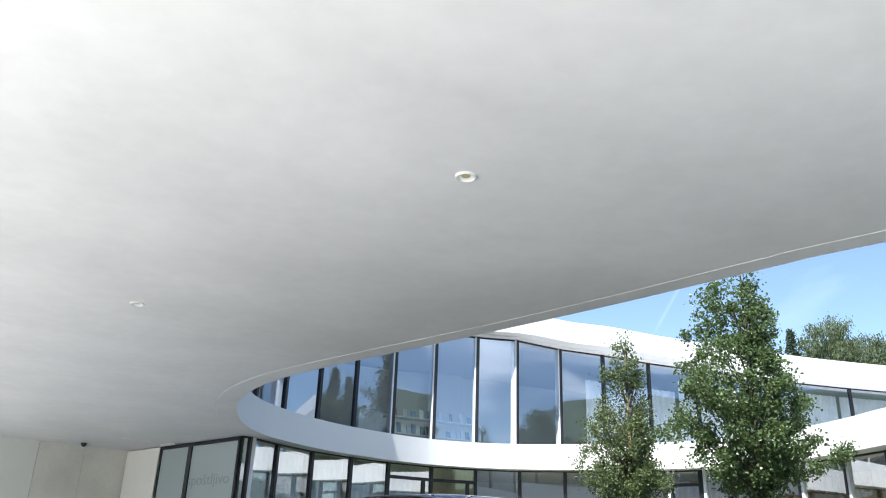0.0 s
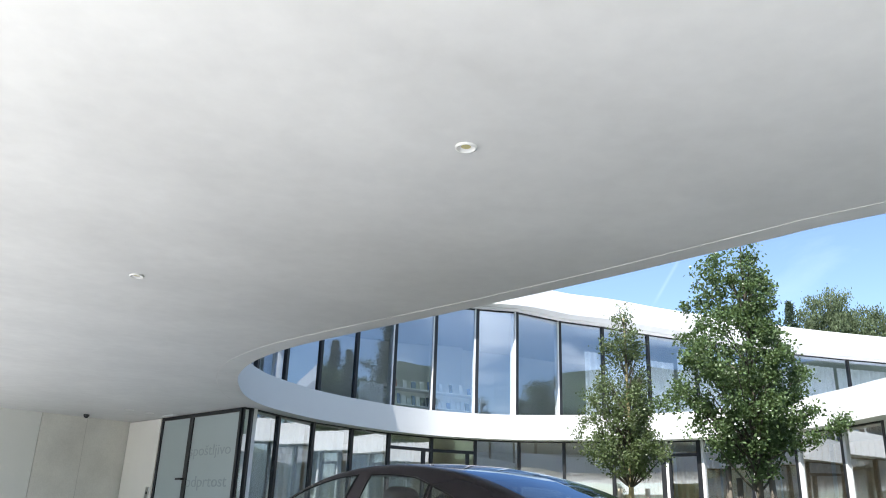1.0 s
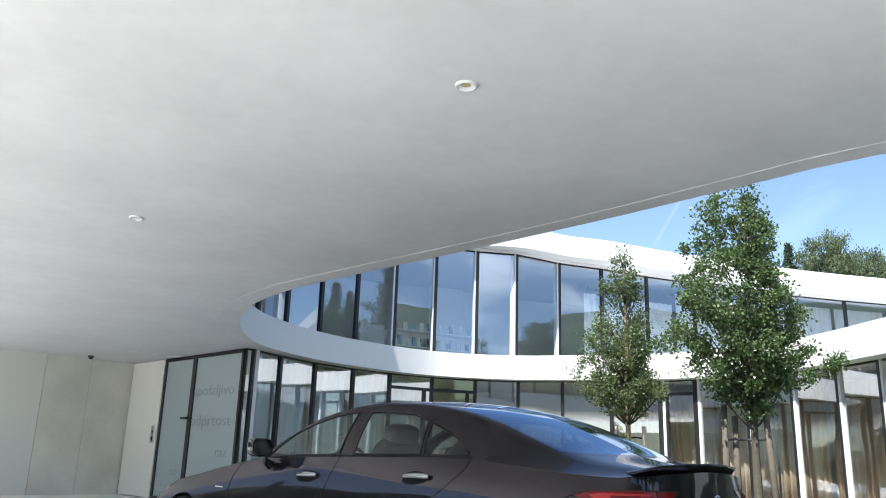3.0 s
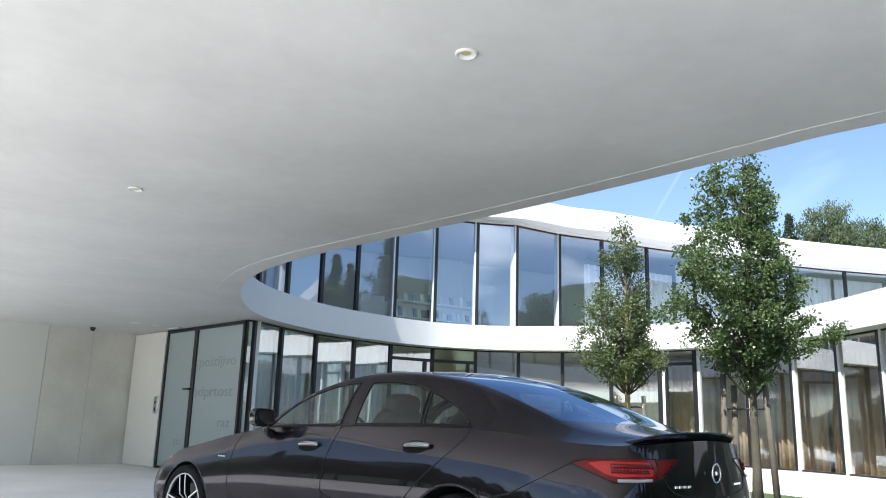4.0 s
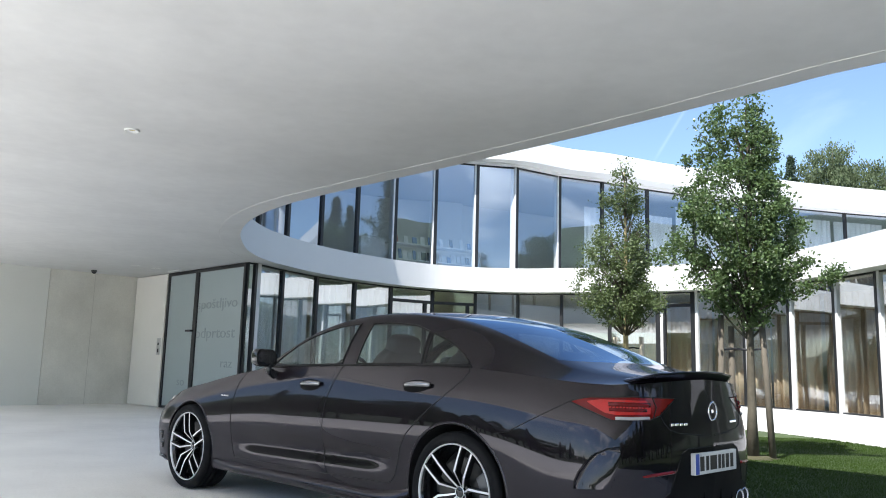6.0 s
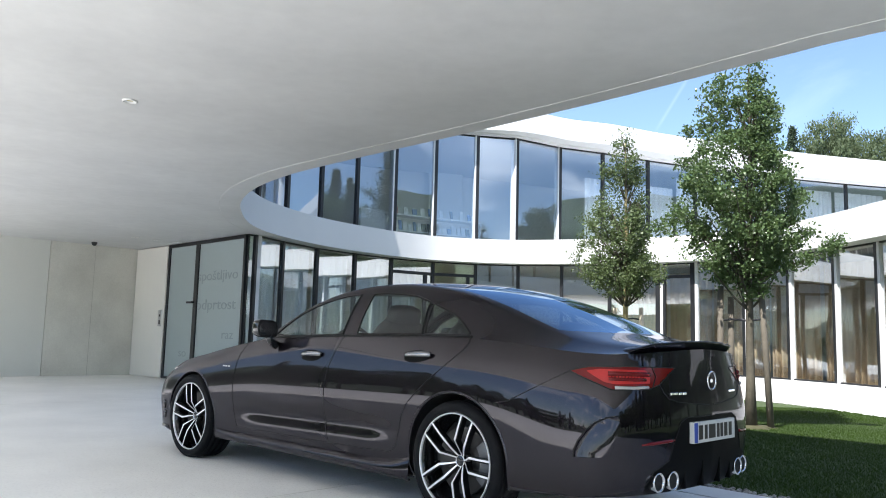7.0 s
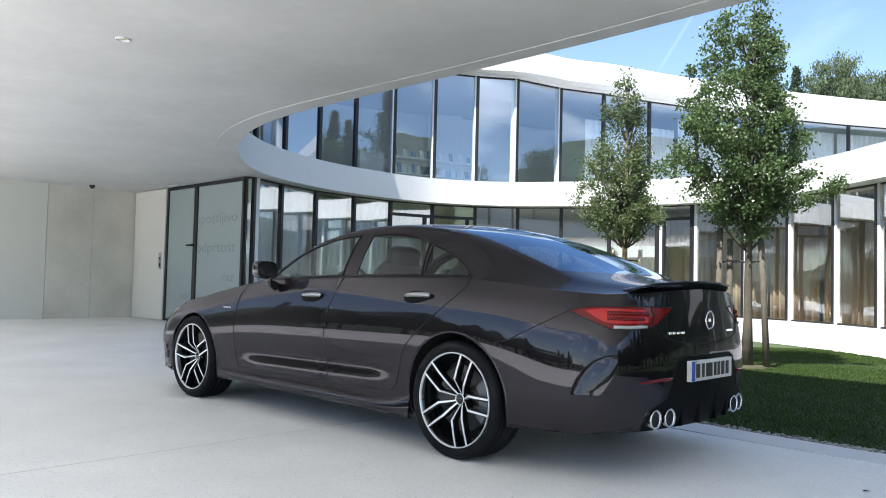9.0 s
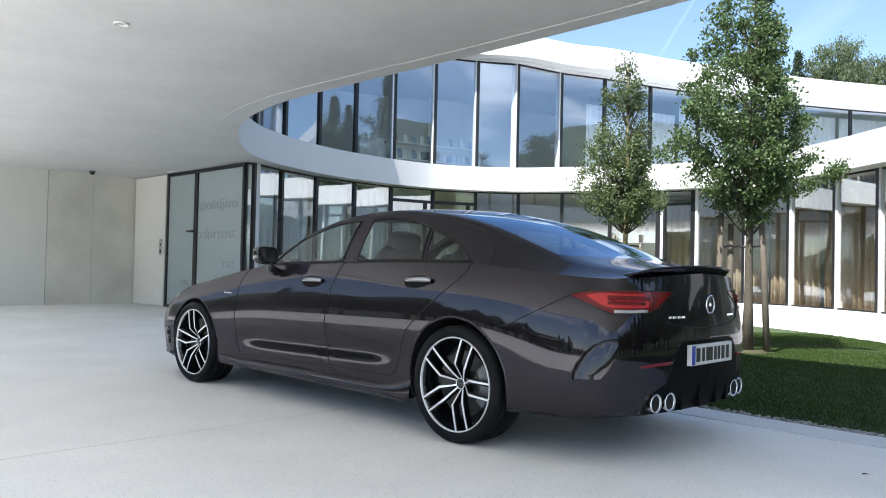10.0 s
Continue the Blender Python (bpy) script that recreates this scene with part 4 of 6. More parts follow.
def on_side(x, z, out=0.0):
    us = np.linspace(0, len(STATIONS) - 1, 400)
    v = 2.0
    for _ in range(4):
        px = top_at(us, np.full(400, v))[:, 0]
        u = float(np.interp(x, px, us))
        vs = np.linspace(0, 4.4, 120)
        v = float(np.interp(z, top_at(np.full(120, u), vs)[:, 2], vs))
    a = top_at([u], [v])[0]
    return Vector((a[0], -a[1] - out, a[2] + .3 * out))


def on_roof(x, h, out=0.0):
    us = np.linspace(0, len(STATIONS) - 1, 400)
    v = 6.0
    for _ in range(4):
        px = top_at(us, np.full(400, v))[:, 0]
        u = float(np.interp(x, px, us))
        vs = np.linspace(4.0, 8, 120)
        hh = top_at(np.full(120, u), vs)[:, 1]
        v = float(np.interp(-h, -hh, vs))
    a = top_at([u], [v])[0]
    return Vector((a[0], -a[1], a[2] + out))


def dense(line, step=.03):
    out = []
    for a, b in zip(line, line[1:]):
        n = max(1, int(math.dist(a, b) / step))
        out += [(a[0] + (b[0] - a[0]) * i / n, a[1] + (b[1] - a[1]) * i / n) for i in range(n)]
    return out + [line[-1]]


def flipped(v, s):
    return Vector((v.x, v.y * s, v.z))


for sgn, _side in SIDES:
    fd, rd = panels[("front_door", _side)], panels[("rear_door", _side)]
    for line, par in ((D_FRONT + [(-1.149, .308)], fd), (D_MID, fd), (D_REAR + [(-1.149, .311)], rd)):
        part("door_gap", tube(bmesh.new(), [flipped(on_low(w, z), sgn) for w, z in dense(line)], .0032, 6), SEAM, par, "dark gap round the door")
    part("bumper_gap", tube(bmesh.new(), [flipped(on_low(w, z), sgn) for w, z in dense(GAP_BUMPER)], .0026, 6), SEAM, panels["rear_bumper"], "dark gap above the bumper")
    part("lid_gap", tube(bmesh.new(), [flipped(on_low(w, z), sgn) for w, z in dense(TRUNK_LINE[:-1] + [(1.70, .687)])], .0035, 6), SEAM, panels["trunk_lid"], "dark gap below the lid")
    sc = bmesh.new()
    lead, trail = dense(VENT[:7], .012), [(.932, .450), (.945, .487), (.963, .53), (.98, .585), (.994, .62), (.982, .650)]
    rows = []
    for i in range(len(lead)):
        t = i / (len(lead) - 1)
        tr = (float(np.interp(t * 5, range(6), [c[0] for c in trail])), float(np.interp(t * 5, range(6), [c[1] for c in trail])))
        row = []
        for s in (0, .015, .05, .1, .17, .25, .34, .44, .55, .66, .77, .88, 1.0, 1.05):
            d = .002 * (s > 1) + .030 * min(1, s / .06) * max(0, 1 - s) ** 1.3 * math.sin(math.pi * min(1, .12 + t * 1.0)) ** .5
            row.append(sc.verts.new(flipped(on_low(lead[i][0] + (tr[0] - lead[i][0]) * s, lead[i][1] + (tr[1] - lead[i][1]) * s, -d), sgn)))
        rows.append(row)
    for a, b in zip(rows, rows[1:]):
        for i in range(13):
            sc.faces.new((a[i], a[i + 1], b[i + 1], b[i]) if sgn > 0 else (a[i], b[i], b[i + 1], a[i + 1]))
    part("bumper_scoop", sc, PAINT, panels["rear_bumper"], "curved scoop in the bumper's corner", True)
    part("scoop_edge", tube(bmesh.new(), [flipped(on_low(w, z, -.002), sgn) for w, z in dense(VENT[:7])], .004, 6), SEAM, panels["rear_bumper"], "dark edge of the bumper scoop")
    part("valance_edge", tube(bmesh.new(), [flipped(on_low(w, z), sgn) for w, z in dense([(1.142, .27)] + DIFFUSER[1:7] + [(1.69, .63)])], .0035, 6), SEAM, panels["diffuser"], "dark edge of the valance")
    # window surrounds
    for W, nm in ((W_FRONT, "front_window"), (W_REAR, "rear_side_window"), (W_QUARTER, "quarter_window")):
        pts = [flipped(on_side(x, z, .001), sgn) for x, z in dense(W + W[:1], .025)]
        part("surround", tube(bmesh.new(), pts, .0062, 6, False), TRIMBLACK, panels[(nm, _side)], "gloss black window surround")
    pts = [flipped(on_side(x, float(np.interp(x, [-2.0, -1.1, -.3, .06], [.982, 1.008, 1.022, 1.023])), .002), sgn) for x in np.linspace(-1.97, .05, 60)]
    part("belt_strip", tube(bmesh.new(), pts, .0075, 6), TRIMBLACK, car, "gloss black strip below the side windows")
    # handles
    for w0, w1, z, par in ((-1.500, -1.262, .872, fd), (-.447, -.205, .899, rd)):
        mid = on_low((w0 + w1) / 2, z)
        # No real hollow: a flat black bulge carries the recess's shade.
        cup = bmesh.new()
        bmesh.ops.create_uvsphere(cup, u_segments=24, v_segments=12, radius=1, matrix=Matrix.Translation(flipped(mid + Vector((0, .0, -.013)), sgn)) @ Matrix.Diagonal(((w1 - w0) * .51, .010, .050, 1)))
        part("handle_cup", cup, PLASTIC, par, "raised black oval drawn for the shaded handle recess", True)
        hb = bmesh.new()
        pts, rad = [], []
        for i in range(13):
            t = i / 12
            o = .010 + .020 * math.sin(math.pi * t) ** .6
            pts.append(flipped(on_low(w0 + (w1 - w0) * (.06 + .91 * t), z + .006 * t, o), sgn))
            rad.append(.0150 * (.40 + .25 * t + .35 * math.sin(math.pi * min(1, .08 + t * .9)) ** .5))
        tube(hb, pts, rad, 12)
        for v in hb.verts:
            v.co.z += .35 * (v.co.z - (mid.z + .003))
        part("handle", hb, DARKCHROME, par, "bright metal door handle", True)
    # mirror
    hb = bmesh.new()
    bmesh.ops.create_uvsphere(hb, u_segments=28, v_segments=16, radius=1)
    for v in hb.verts:
        x, y, z = v.co
        f = lambda c, e: math.copysign(abs(c) ** e, c)
        v.co = Vector((min(f(x, .8) * .082, .026), f(y, .55) * .088, f(z, .55) * .064 - .008 * y))
        v.co += Vector((-1.815, -.972, 1.045))
        v.co.y *= sgn
    if sgn < 0:
        bmesh.ops.reverse_faces(hb, faces=hb.faces)
    mi = part("mirror_housing", hb, GLOSSBLACK, car, "black door mirror housing", True)
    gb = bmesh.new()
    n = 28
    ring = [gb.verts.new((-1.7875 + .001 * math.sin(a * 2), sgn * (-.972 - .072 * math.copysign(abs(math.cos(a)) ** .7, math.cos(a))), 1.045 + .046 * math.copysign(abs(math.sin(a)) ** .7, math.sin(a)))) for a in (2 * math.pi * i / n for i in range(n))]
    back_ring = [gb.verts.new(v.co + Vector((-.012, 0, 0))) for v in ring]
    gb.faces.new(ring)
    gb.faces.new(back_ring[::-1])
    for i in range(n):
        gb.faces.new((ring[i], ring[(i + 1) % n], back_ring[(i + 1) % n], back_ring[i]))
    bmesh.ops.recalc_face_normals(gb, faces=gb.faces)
    # Dark tint stands in for the dark bodywork that the glass reflects.
    part("mirror_glass", gb, surface("mirror_dark_tint", (.22, .23, .25), .02, .01, 3, 30, 0, metal=1.0) if sgn > 0 else bpy.data.materials["mirror_dark_tint"], mi, "mirror glass, tinted for its dark reflection")
    st = bmesh.new()
    tube(st, [Vector((-1.80, sgn * -.955, .995)), Vector((-1.82, sgn * -.93, .96)), Vector((-1.83, sgn * -.87, .925))], [.022, .026, .034], 10)
    part("mirror_foot", st, GLOSSBLACK, mi, "", True)
    # side skirt
    sk = bmesh.new()
    prof = [(-.045, .055), (-.012, .044), (.012, .028), (.022, .012), (.023, -.010), (.010, -.022), (-.03, -.028), (-.09, -.020)]
    rows = []
    for x in np.linspace(-2.56, -.36, 40):
        t = (x + 2.56) / 2.2
        h = .885 + .016 * t
        zc = .222 - .012 * t
        g = min(1, 8 * t, 8 * (1 - t)) ** .5 if 0 < t < 1 else .2
        flare = max(0.0, (t - .80) / .20) ** 2
        rows.append([sk.verts.new((x, -sgn * (h + d * g + .012 * flare), zc + e * (1 + .35 * t + (.7 * flare if e > 0 else 0)))) for d, e in prof])
    for a, b in zip(rows, rows[1:]):
        for i in range(len(prof) - 1):
            sk.faces.new((a[i], b[i], b[i + 1], a[i + 1]))
    bmesh.ops.recalc_face_normals(sk, faces=sk.faces)
    part("side_skirt", sk, PAINT, car, "", True)
    # arch lips and liners
    for cx, cz, r in (ARCH_F, ARCH_R):
        ln = bmesh.new()
        a_list = [math.pi * (-.11 + 1.22 * i / 40) for i in range(41)]
        ringo, ringi = [], []
        for a in a_list:
            w, z = cx + r * math.cos(a), cz + r * math.sin(a)
            o = on_low(w, max(z, .2), -.003)
            ringo.append(ln.verts.new(flipped(Vector((o.x, o.y, z)), sgn)))
            ringi.append(ln.verts.new((w, -sgn * .58, z)))
        for i in range(40):
            ln.faces.new((ringo[i], ringo[i + 1], ringi[i + 1], ringi[i]))
        ln.faces.new(ringi)
        part("arch_liner", ln, SEAM, car, "black wheel arch liner")
        lp = bmesh.new()
        pts = []
        for a in [math.pi * (-.12 + 1.24 * i / 40) for i in range(41)]:
            w, z = cx + (r + .002) * math.cos(a), cz + (r + .002) * math.sin(a)
            pts.append(flipped(on_low(w, max(z, .21), -.006), sgn))
        tube(lp, pts, .010, 8, False)
        part("arch_lip", lp, PAINT, car, "", True)
    # lamp details
    tl = panels[("tail_lamp", _side)]
    for nm, line, rr, mt, lb in (("reverse_strip", [(.96, .785), (1.06, .784), (1.16, .787)], .0085, CLEARLENS, "clear reversing strip"),
                                 ("light_guide", [(.91, .853), (.98, .853), (1.10, .851), (1.16, .849)], .012, DEEPRED, "dark red light guide"),
                                 ("light_guide", [(.92, .828), (.98, .826), (1.08, .824), (1.14, .824)], .009, DEEPRED, "dark red light guide"),
                                 ("lamp_gap", [(1.165, .889), (1.21, .84), (1.19, .783)], .003, SEAM, "gap between lamp and lid"),
                                 ("lamp_rim", LAMP + LAMP[:1], .0028, SEAM, "dark rim of the lamp")):
        part(nm, tube(bmesh.new(), [flipped(on_low(w, z, .001), sgn) for w, z in dense(line)], rr, 8), mt, tl, lb, True)
    ch = bmesh.new()
    rows = []
    for i in range(25):
        t = i / 24
        w = .80 + .37 * t
        top, bot = float(np.interp(w, [.80, .86, 1.13, 1.17], [.866, .876, .872, .842])), float(np.interp(w, [.80, .90, .96, 1.17], [.862, .812, .802, .806]))
        rows.append([ch.verts.new(flipped(on_low(w, bot + (top - bot) * k / 4, .0012), sgn)) for k in range(5)])
    for a, b in zip(rows, rows[1:]):
        for i in range(4):
            ch.faces.new((a[i], a[i + 1], b[i + 1], b[i]))
    part("light_chamber", ch, CHAMBER, tl, "brighter red chamber of the lamp", True)
    for i in range(11):
        w = .935 + .019 * i
        part("lamp_rib", tube(bmesh.new(), [flipped(on_low(w, .829, .001), sgn), flipped(on_low(w - .004, .848, .001), sgn)], .0035, 6), DEEPRED, tl, "dark red rib in the lamp")
    # reflector
    rf = bmesh.new()
    line = dense([(1.112, .506), (1.23, .513), (1.345, .519)], .02)
    tube(rf, [flipped(on_low(w, z, -.002), sgn) for w, z in line], [.005 + .005 * min(1, i / 3) for i in range(len(line))], 8)
    part("rear_reflector", rf, REDLENS, panels["rear_bumper"], "narrow red reflector", True)
    # parking sensor
    sn = bmesh.new()
    o = on_low(.722, .600)
    nn = (on_low(.722, .600, .1) - o).normalized()
    bmesh.ops.create_cone(sn, cap_ends=True, segments=18, radius1=.016, radius2=.014, depth=.004, matrix=Matrix.Translation(flipped(o, sgn)) @ flipped(nn, sgn).to_track_quat("Z", "Y").to_matrix().to_4x4())
    part("parking_sensor", sn, GLOSSBLACK, panels["rear_bumper"], "round parking sensor in the bumper")
    # exhausts
    for h in (.455, .335):
        ex = bmesh.new()
        c = flipped(on_low(1.222 if h > .4 else 1.334, .316), sgn) + Vector((.008, 0, 0))
        n = 28
        prof = [(.042, -.10), (.046, .0), (.050, .008), (.047, .013), (.041, .010), (.037, .004), (.034, -.08)]
        rings = [[ex.verts.new(c + Vector((d, r * 1.12 * math.cos(2 * math.pi * i / n), r * math.sin(2 * math.pi * i / n)))) for i in range(n)] for r, d in prof]
        for a, b in zip(rings, rings[1:]):
            for i in range(n):
                ex.faces.new((a[i], a[(i + 1) % n], b[(i + 1) % n], b[i]))
        bmesh.ops.recalc_face_normals(ex, faces=ex.faces)
        pipe = part("exhaust_tip", ex, CHROME, car, "polished round exhaust tip", True)
        # Black disc across the opening, painted for the shade inside the pipe.
        cp = bmesh.new()
        bmesh.ops.create_circle(cp, cap_ends=True, segments=24, radius=.0385, matrix=Matrix.Translation(c + Vector((.0065, 0, 0))) @ Matrix.Rotation(math.pi / 2, 4, "Y"))
        part("pipe_mouth", cp, SEAM, pipe, "black disc standing for the pipe's dark inside")
    # diffuser fins
    for h in (.10, .27):
        fn = bmesh.new()
        box(fn, (.93, -sgn * h - .007, .262), (1.078 - .10 * h, -sgn * h + .007, .40), None, .004)
        part("diffuser_fin", fn, PLASTIC, panels["diffuser"])

# spoiler lip along the deck's trailing edge
sp = bmesh.new()
rows = []
for h in np.linspace(-.60, .60, 49):
    a = abs(h)
    x = float(np.interp(a, [0, .22, .42, .60], [1.02, 1.01, .97, .885]))
    z = float(np.interp(a, [0, .22, .42, .60], [.985, .981, .968, .950]))
    g = min(1, (.60 - a) / .16) ** .6 if a < .6 else 0
    rows.append([sp.verts.new(c) for c in ((x - .16, h, z + .020), (x - .06, h, z + .010 + .022 * g), (x + .022 * g, h, z + .046 * g), (x + .032 * g, h, z + .042 * g), (x + .022 * g, h, z + .030 * g), (x - .01, h, z - .012))])
for a, b in zip(rows, rows[1:]):
    for i in range(5):
        sp.faces.new((a[i], a[i + 1], b[i + 1], b[i]))
bmesh.ops.recalc_face_normals(sp, faces=sp.faces)
part("spoiler", sp, PAINT, car, "slim lip spoiler on the boot", True)

# number plate, emblem and badges at the tail
pl = part("number_plate", box(bmesh.new(), (1.060, -.25, .494), (1.090, .25, .604), None, .003), PLATEW, car, "white number plate with a blue end and dark bars")
part("blue_end", box(bmesh.new(), (1.0902, -.247, .497), (1.0915, -.208, .601)), PLATEB, pl, "blue end of the plate")
for y0, y1 in ((-.196, -.150), (-.128, -.096), (-.078, .0), (.018, .050), (.062, .094), (.110, .150), (.168, .206)):
    part("plate_bar", box(bmesh.new(), (1.0902, y0, .512), (1.0915, y1, .586)), INK, pl, "plain dark bar")
em = bmesh.new()
n = 40
tube(em, [(1.072, .048 * math.cos(2 * math.pi * i / n), .815 + .048 * math.sin(2 * math.pi * i / n)) for i in range(n + 1)], .006, 8, False)
eo = part("emblem", em, CHROME, panels["trunk_lid"], "plain chrome ring", True)
dk = bmesh.new()
bmesh.ops.create_cone(dk, cap_ends=True, segments=24, radius1=.012, radius2=.010, depth=.004, matrix=Matrix.Translation((1.072, 0, .815)) @ Matrix.Rotation(math.pi / 2, 4, "Y"))
part("emblem_boss", dk, CHROME, eo, "chrome centre")
for y0, y1 in ((-.40, -.372), (-.368, -.335), (-.330, -.30), (-.296, -.262), (.25, .285), (.29, .33), (.335, .36)):
    xm = float(np.interp((abs(y0) + abs(y1)) / 2, [.13, .30, .42], [1.074, 1.050, 1.030]))
    part("badge_bar", box(bmesh.new(), (xm - .004, y0, .745), (xm + .004, y1, .759), None, .002), CHROME, panels["trunk_lid"], "small chrome bar")
for sgn, _side in SIDES:
    for w in (-2.50, -2.462, -2.424):
        c = flipped(on_low(w, .752, .002), sgn)
        part("badge_bar", box(bmesh.new(), (c.x - .015, c.y - .003, c.z - .006), (c.x + .015, c.y + .003, c.z + .006), None, .002), DARKCHROME, car, "small chrome bar")

# front lamps and the black intakes of the front corners
for sgn, _side in SIDES:
    hl = bmesh.new()
    rows = []
    for i in range(9):
        t = i / 8
        w = -3.50 + .17 * t
        wid = .016 * math.sin(math.pi * min(1, .15 + .85 * t)) + .003
        zc = .690 + .018 * t
        rows.append([hl.verts.new(flipped(on_low(w, zc + d * wid, o), sgn)) for d, o in ((-1, -.001), (-.5, .006), (.5, .006), (1, -.001))])
    for a, b in zip(rows, rows[1:]):
        for i in range(3):
            hl.faces.new((a[i], a[i + 1], b[i + 1], b[i]))
    bmesh.ops.recalc_face_normals(hl, faces=hl.faces)
    part("headlamp", hl, CLEARLENS, car, "slim clear headlamp wrapping round the wing", True)
    for z0, z1 in ((.42, .36), (.34, .28)):
        part("front_intake", tube(bmesh.new(), [flipped(on_low(-3.405, z0, .001), sgn), flipped(on_low(-3.415, (z0 + z1) / 2, .001), sgn), flipped(on_low(-3.42, z1, .001), sgn)], .013, 8), GLOSSBLACK, car, "gloss black intake fin at the front corner", True)
    lip = [flipped(on_low(w, .205, .002), sgn) for w in (-3.62, -3.52, -3.42, -3.36)]
    part("front_lip", tube(bmesh.new(), lip, .014, 8), GLOSSBLACK, car, "gloss black front lip", True)

# underside and cabin
ub = bmesh.new()
box(ub, (-3.55, -.62, .19), (.40, .62, .30), None, .03)
box(ub, (-2.45, -.84, .20), (-.45, .84, .30), None, .02)
box(ub, (.40, -.66, .29), (.90, .66, .45), None, .03)
part("underbody", ub, SEAM, car)
cb = bmesh.new()
box(cb, (-2.1, -.80, .30), (.2, .80, .38))
part("cabin_floor", cb, LEATHER, car)


def pad(bm, c, s, m=None, e=.55):
    r = bmesh.ops.create_uvsphere(bm, u_segments=20, v_segments=12, radius=1)["verts"]
    for v in r:
        v.co = Vector([math.copysign(abs(k) ** e, k) * d for k, d in zip(v.co, s)])
    t = Matrix.Translation(c) @ (m or Matrix.Identity(4))
    bmesh.ops.transform(bm, matrix=t, verts=r)
    return bm


for y in (-.37, .37):
    for x, nm in ((-1.19, "front_seat"), (-.18, "rear_seat")):
        st = part(nm, pad(bmesh.new(), (x - .22, y, .50), (.26, .25, .09)), LEATHER, car, "black leather seat", True)
        lean = Matrix.Rotation(radians(20), 4, "Y")
        part("backrest", pad(bmesh.new(), (x + .06, y, .80), (.075, .24, .30 if nm == "rear_seat" else .36), lean), LEATHER, st, "", True)
        part("headrest", pad(bmesh.new(), (x + .17 if nm == "front_seat" else x + .10, y, 1.13 if nm == "front_seat" else 1.07), (.06, .14, .105 if nm == "front_seat" else .07), lean), LEATHER, st, "", True)
ds = bmesh.new()
pad(ds, (-1.93, 0, .86), (.20, .76, .10))
part("dashboard", ds, LEATHER, car, "", True)
sw = bmesh.new()
hubc = Vector((-1.62, -.37, .90))
tilt = Matrix.Rotation(radians(-65), 3, "Y")
tube(sw, [hubc + tilt @ Vector((.185 * math.cos(2 * math.pi * i / 30), .185 * math.sin(2 * math.pi * i / 30), 0)) for i in range(31)], .015, 8, False)
for a in (0, math.pi, -math.pi / 2):
    tube(sw, [hubc, hubc + tilt @ Vector((.18 * math.sin(a + math.pi / 2) * 0 + .18 * math.cos(a + math.pi / 2), .18 * math.sin(a + math.pi / 2), 0))], .016, 6)
part("steering_wheel", sw, LEATHER, car, "", True)
rl = bmesh.new()
ends = []
for x in np.linspace(-1.3, -.28, 14):
    row = []
    for h in np.linspace(-.58, .58, 15):
        v = on_roof(float(x), abs(float(h)), -.03)
        row.append(rl.verts.new((v.x, h, v.z)))
    ends.append(row)
for a, b in zip(ends, ends[1:]):
    for i in range(14):
        rl.faces.new((a[i], a[i + 1], b[i + 1], b[i]))
part("roof_lining", rl, CLOTH, car, "", True)
sh = bmesh.new()
box(sh, (.12, -.62, .93), (.62, .62, .95), None, .01)
part("parcel_shelf", sh, LEATHER, car)


# wheels
def lathe(bm, prof, n=64, close=False):
    """A round body about the y axis from radius and depth."""
    rings = [[bm.verts.new((r * math.cos(2 * math.pi * i / n), d, r * math.sin(2 * math.pi * i / n))) for i in range(n)] for r, d in prof]
    pairs = list(zip(rings, rings[1:])) + ([(rings[-1], rings[0])] if close else [])
    for a, b in pairs:
        for i in range(n):
            bm.faces.new((a[i], b[i], b[(i + 1) % n], a[(i + 1) % n]))
    bmesh.ops.recalc_face_normals(bm, faces=bm.faces)
    return bm


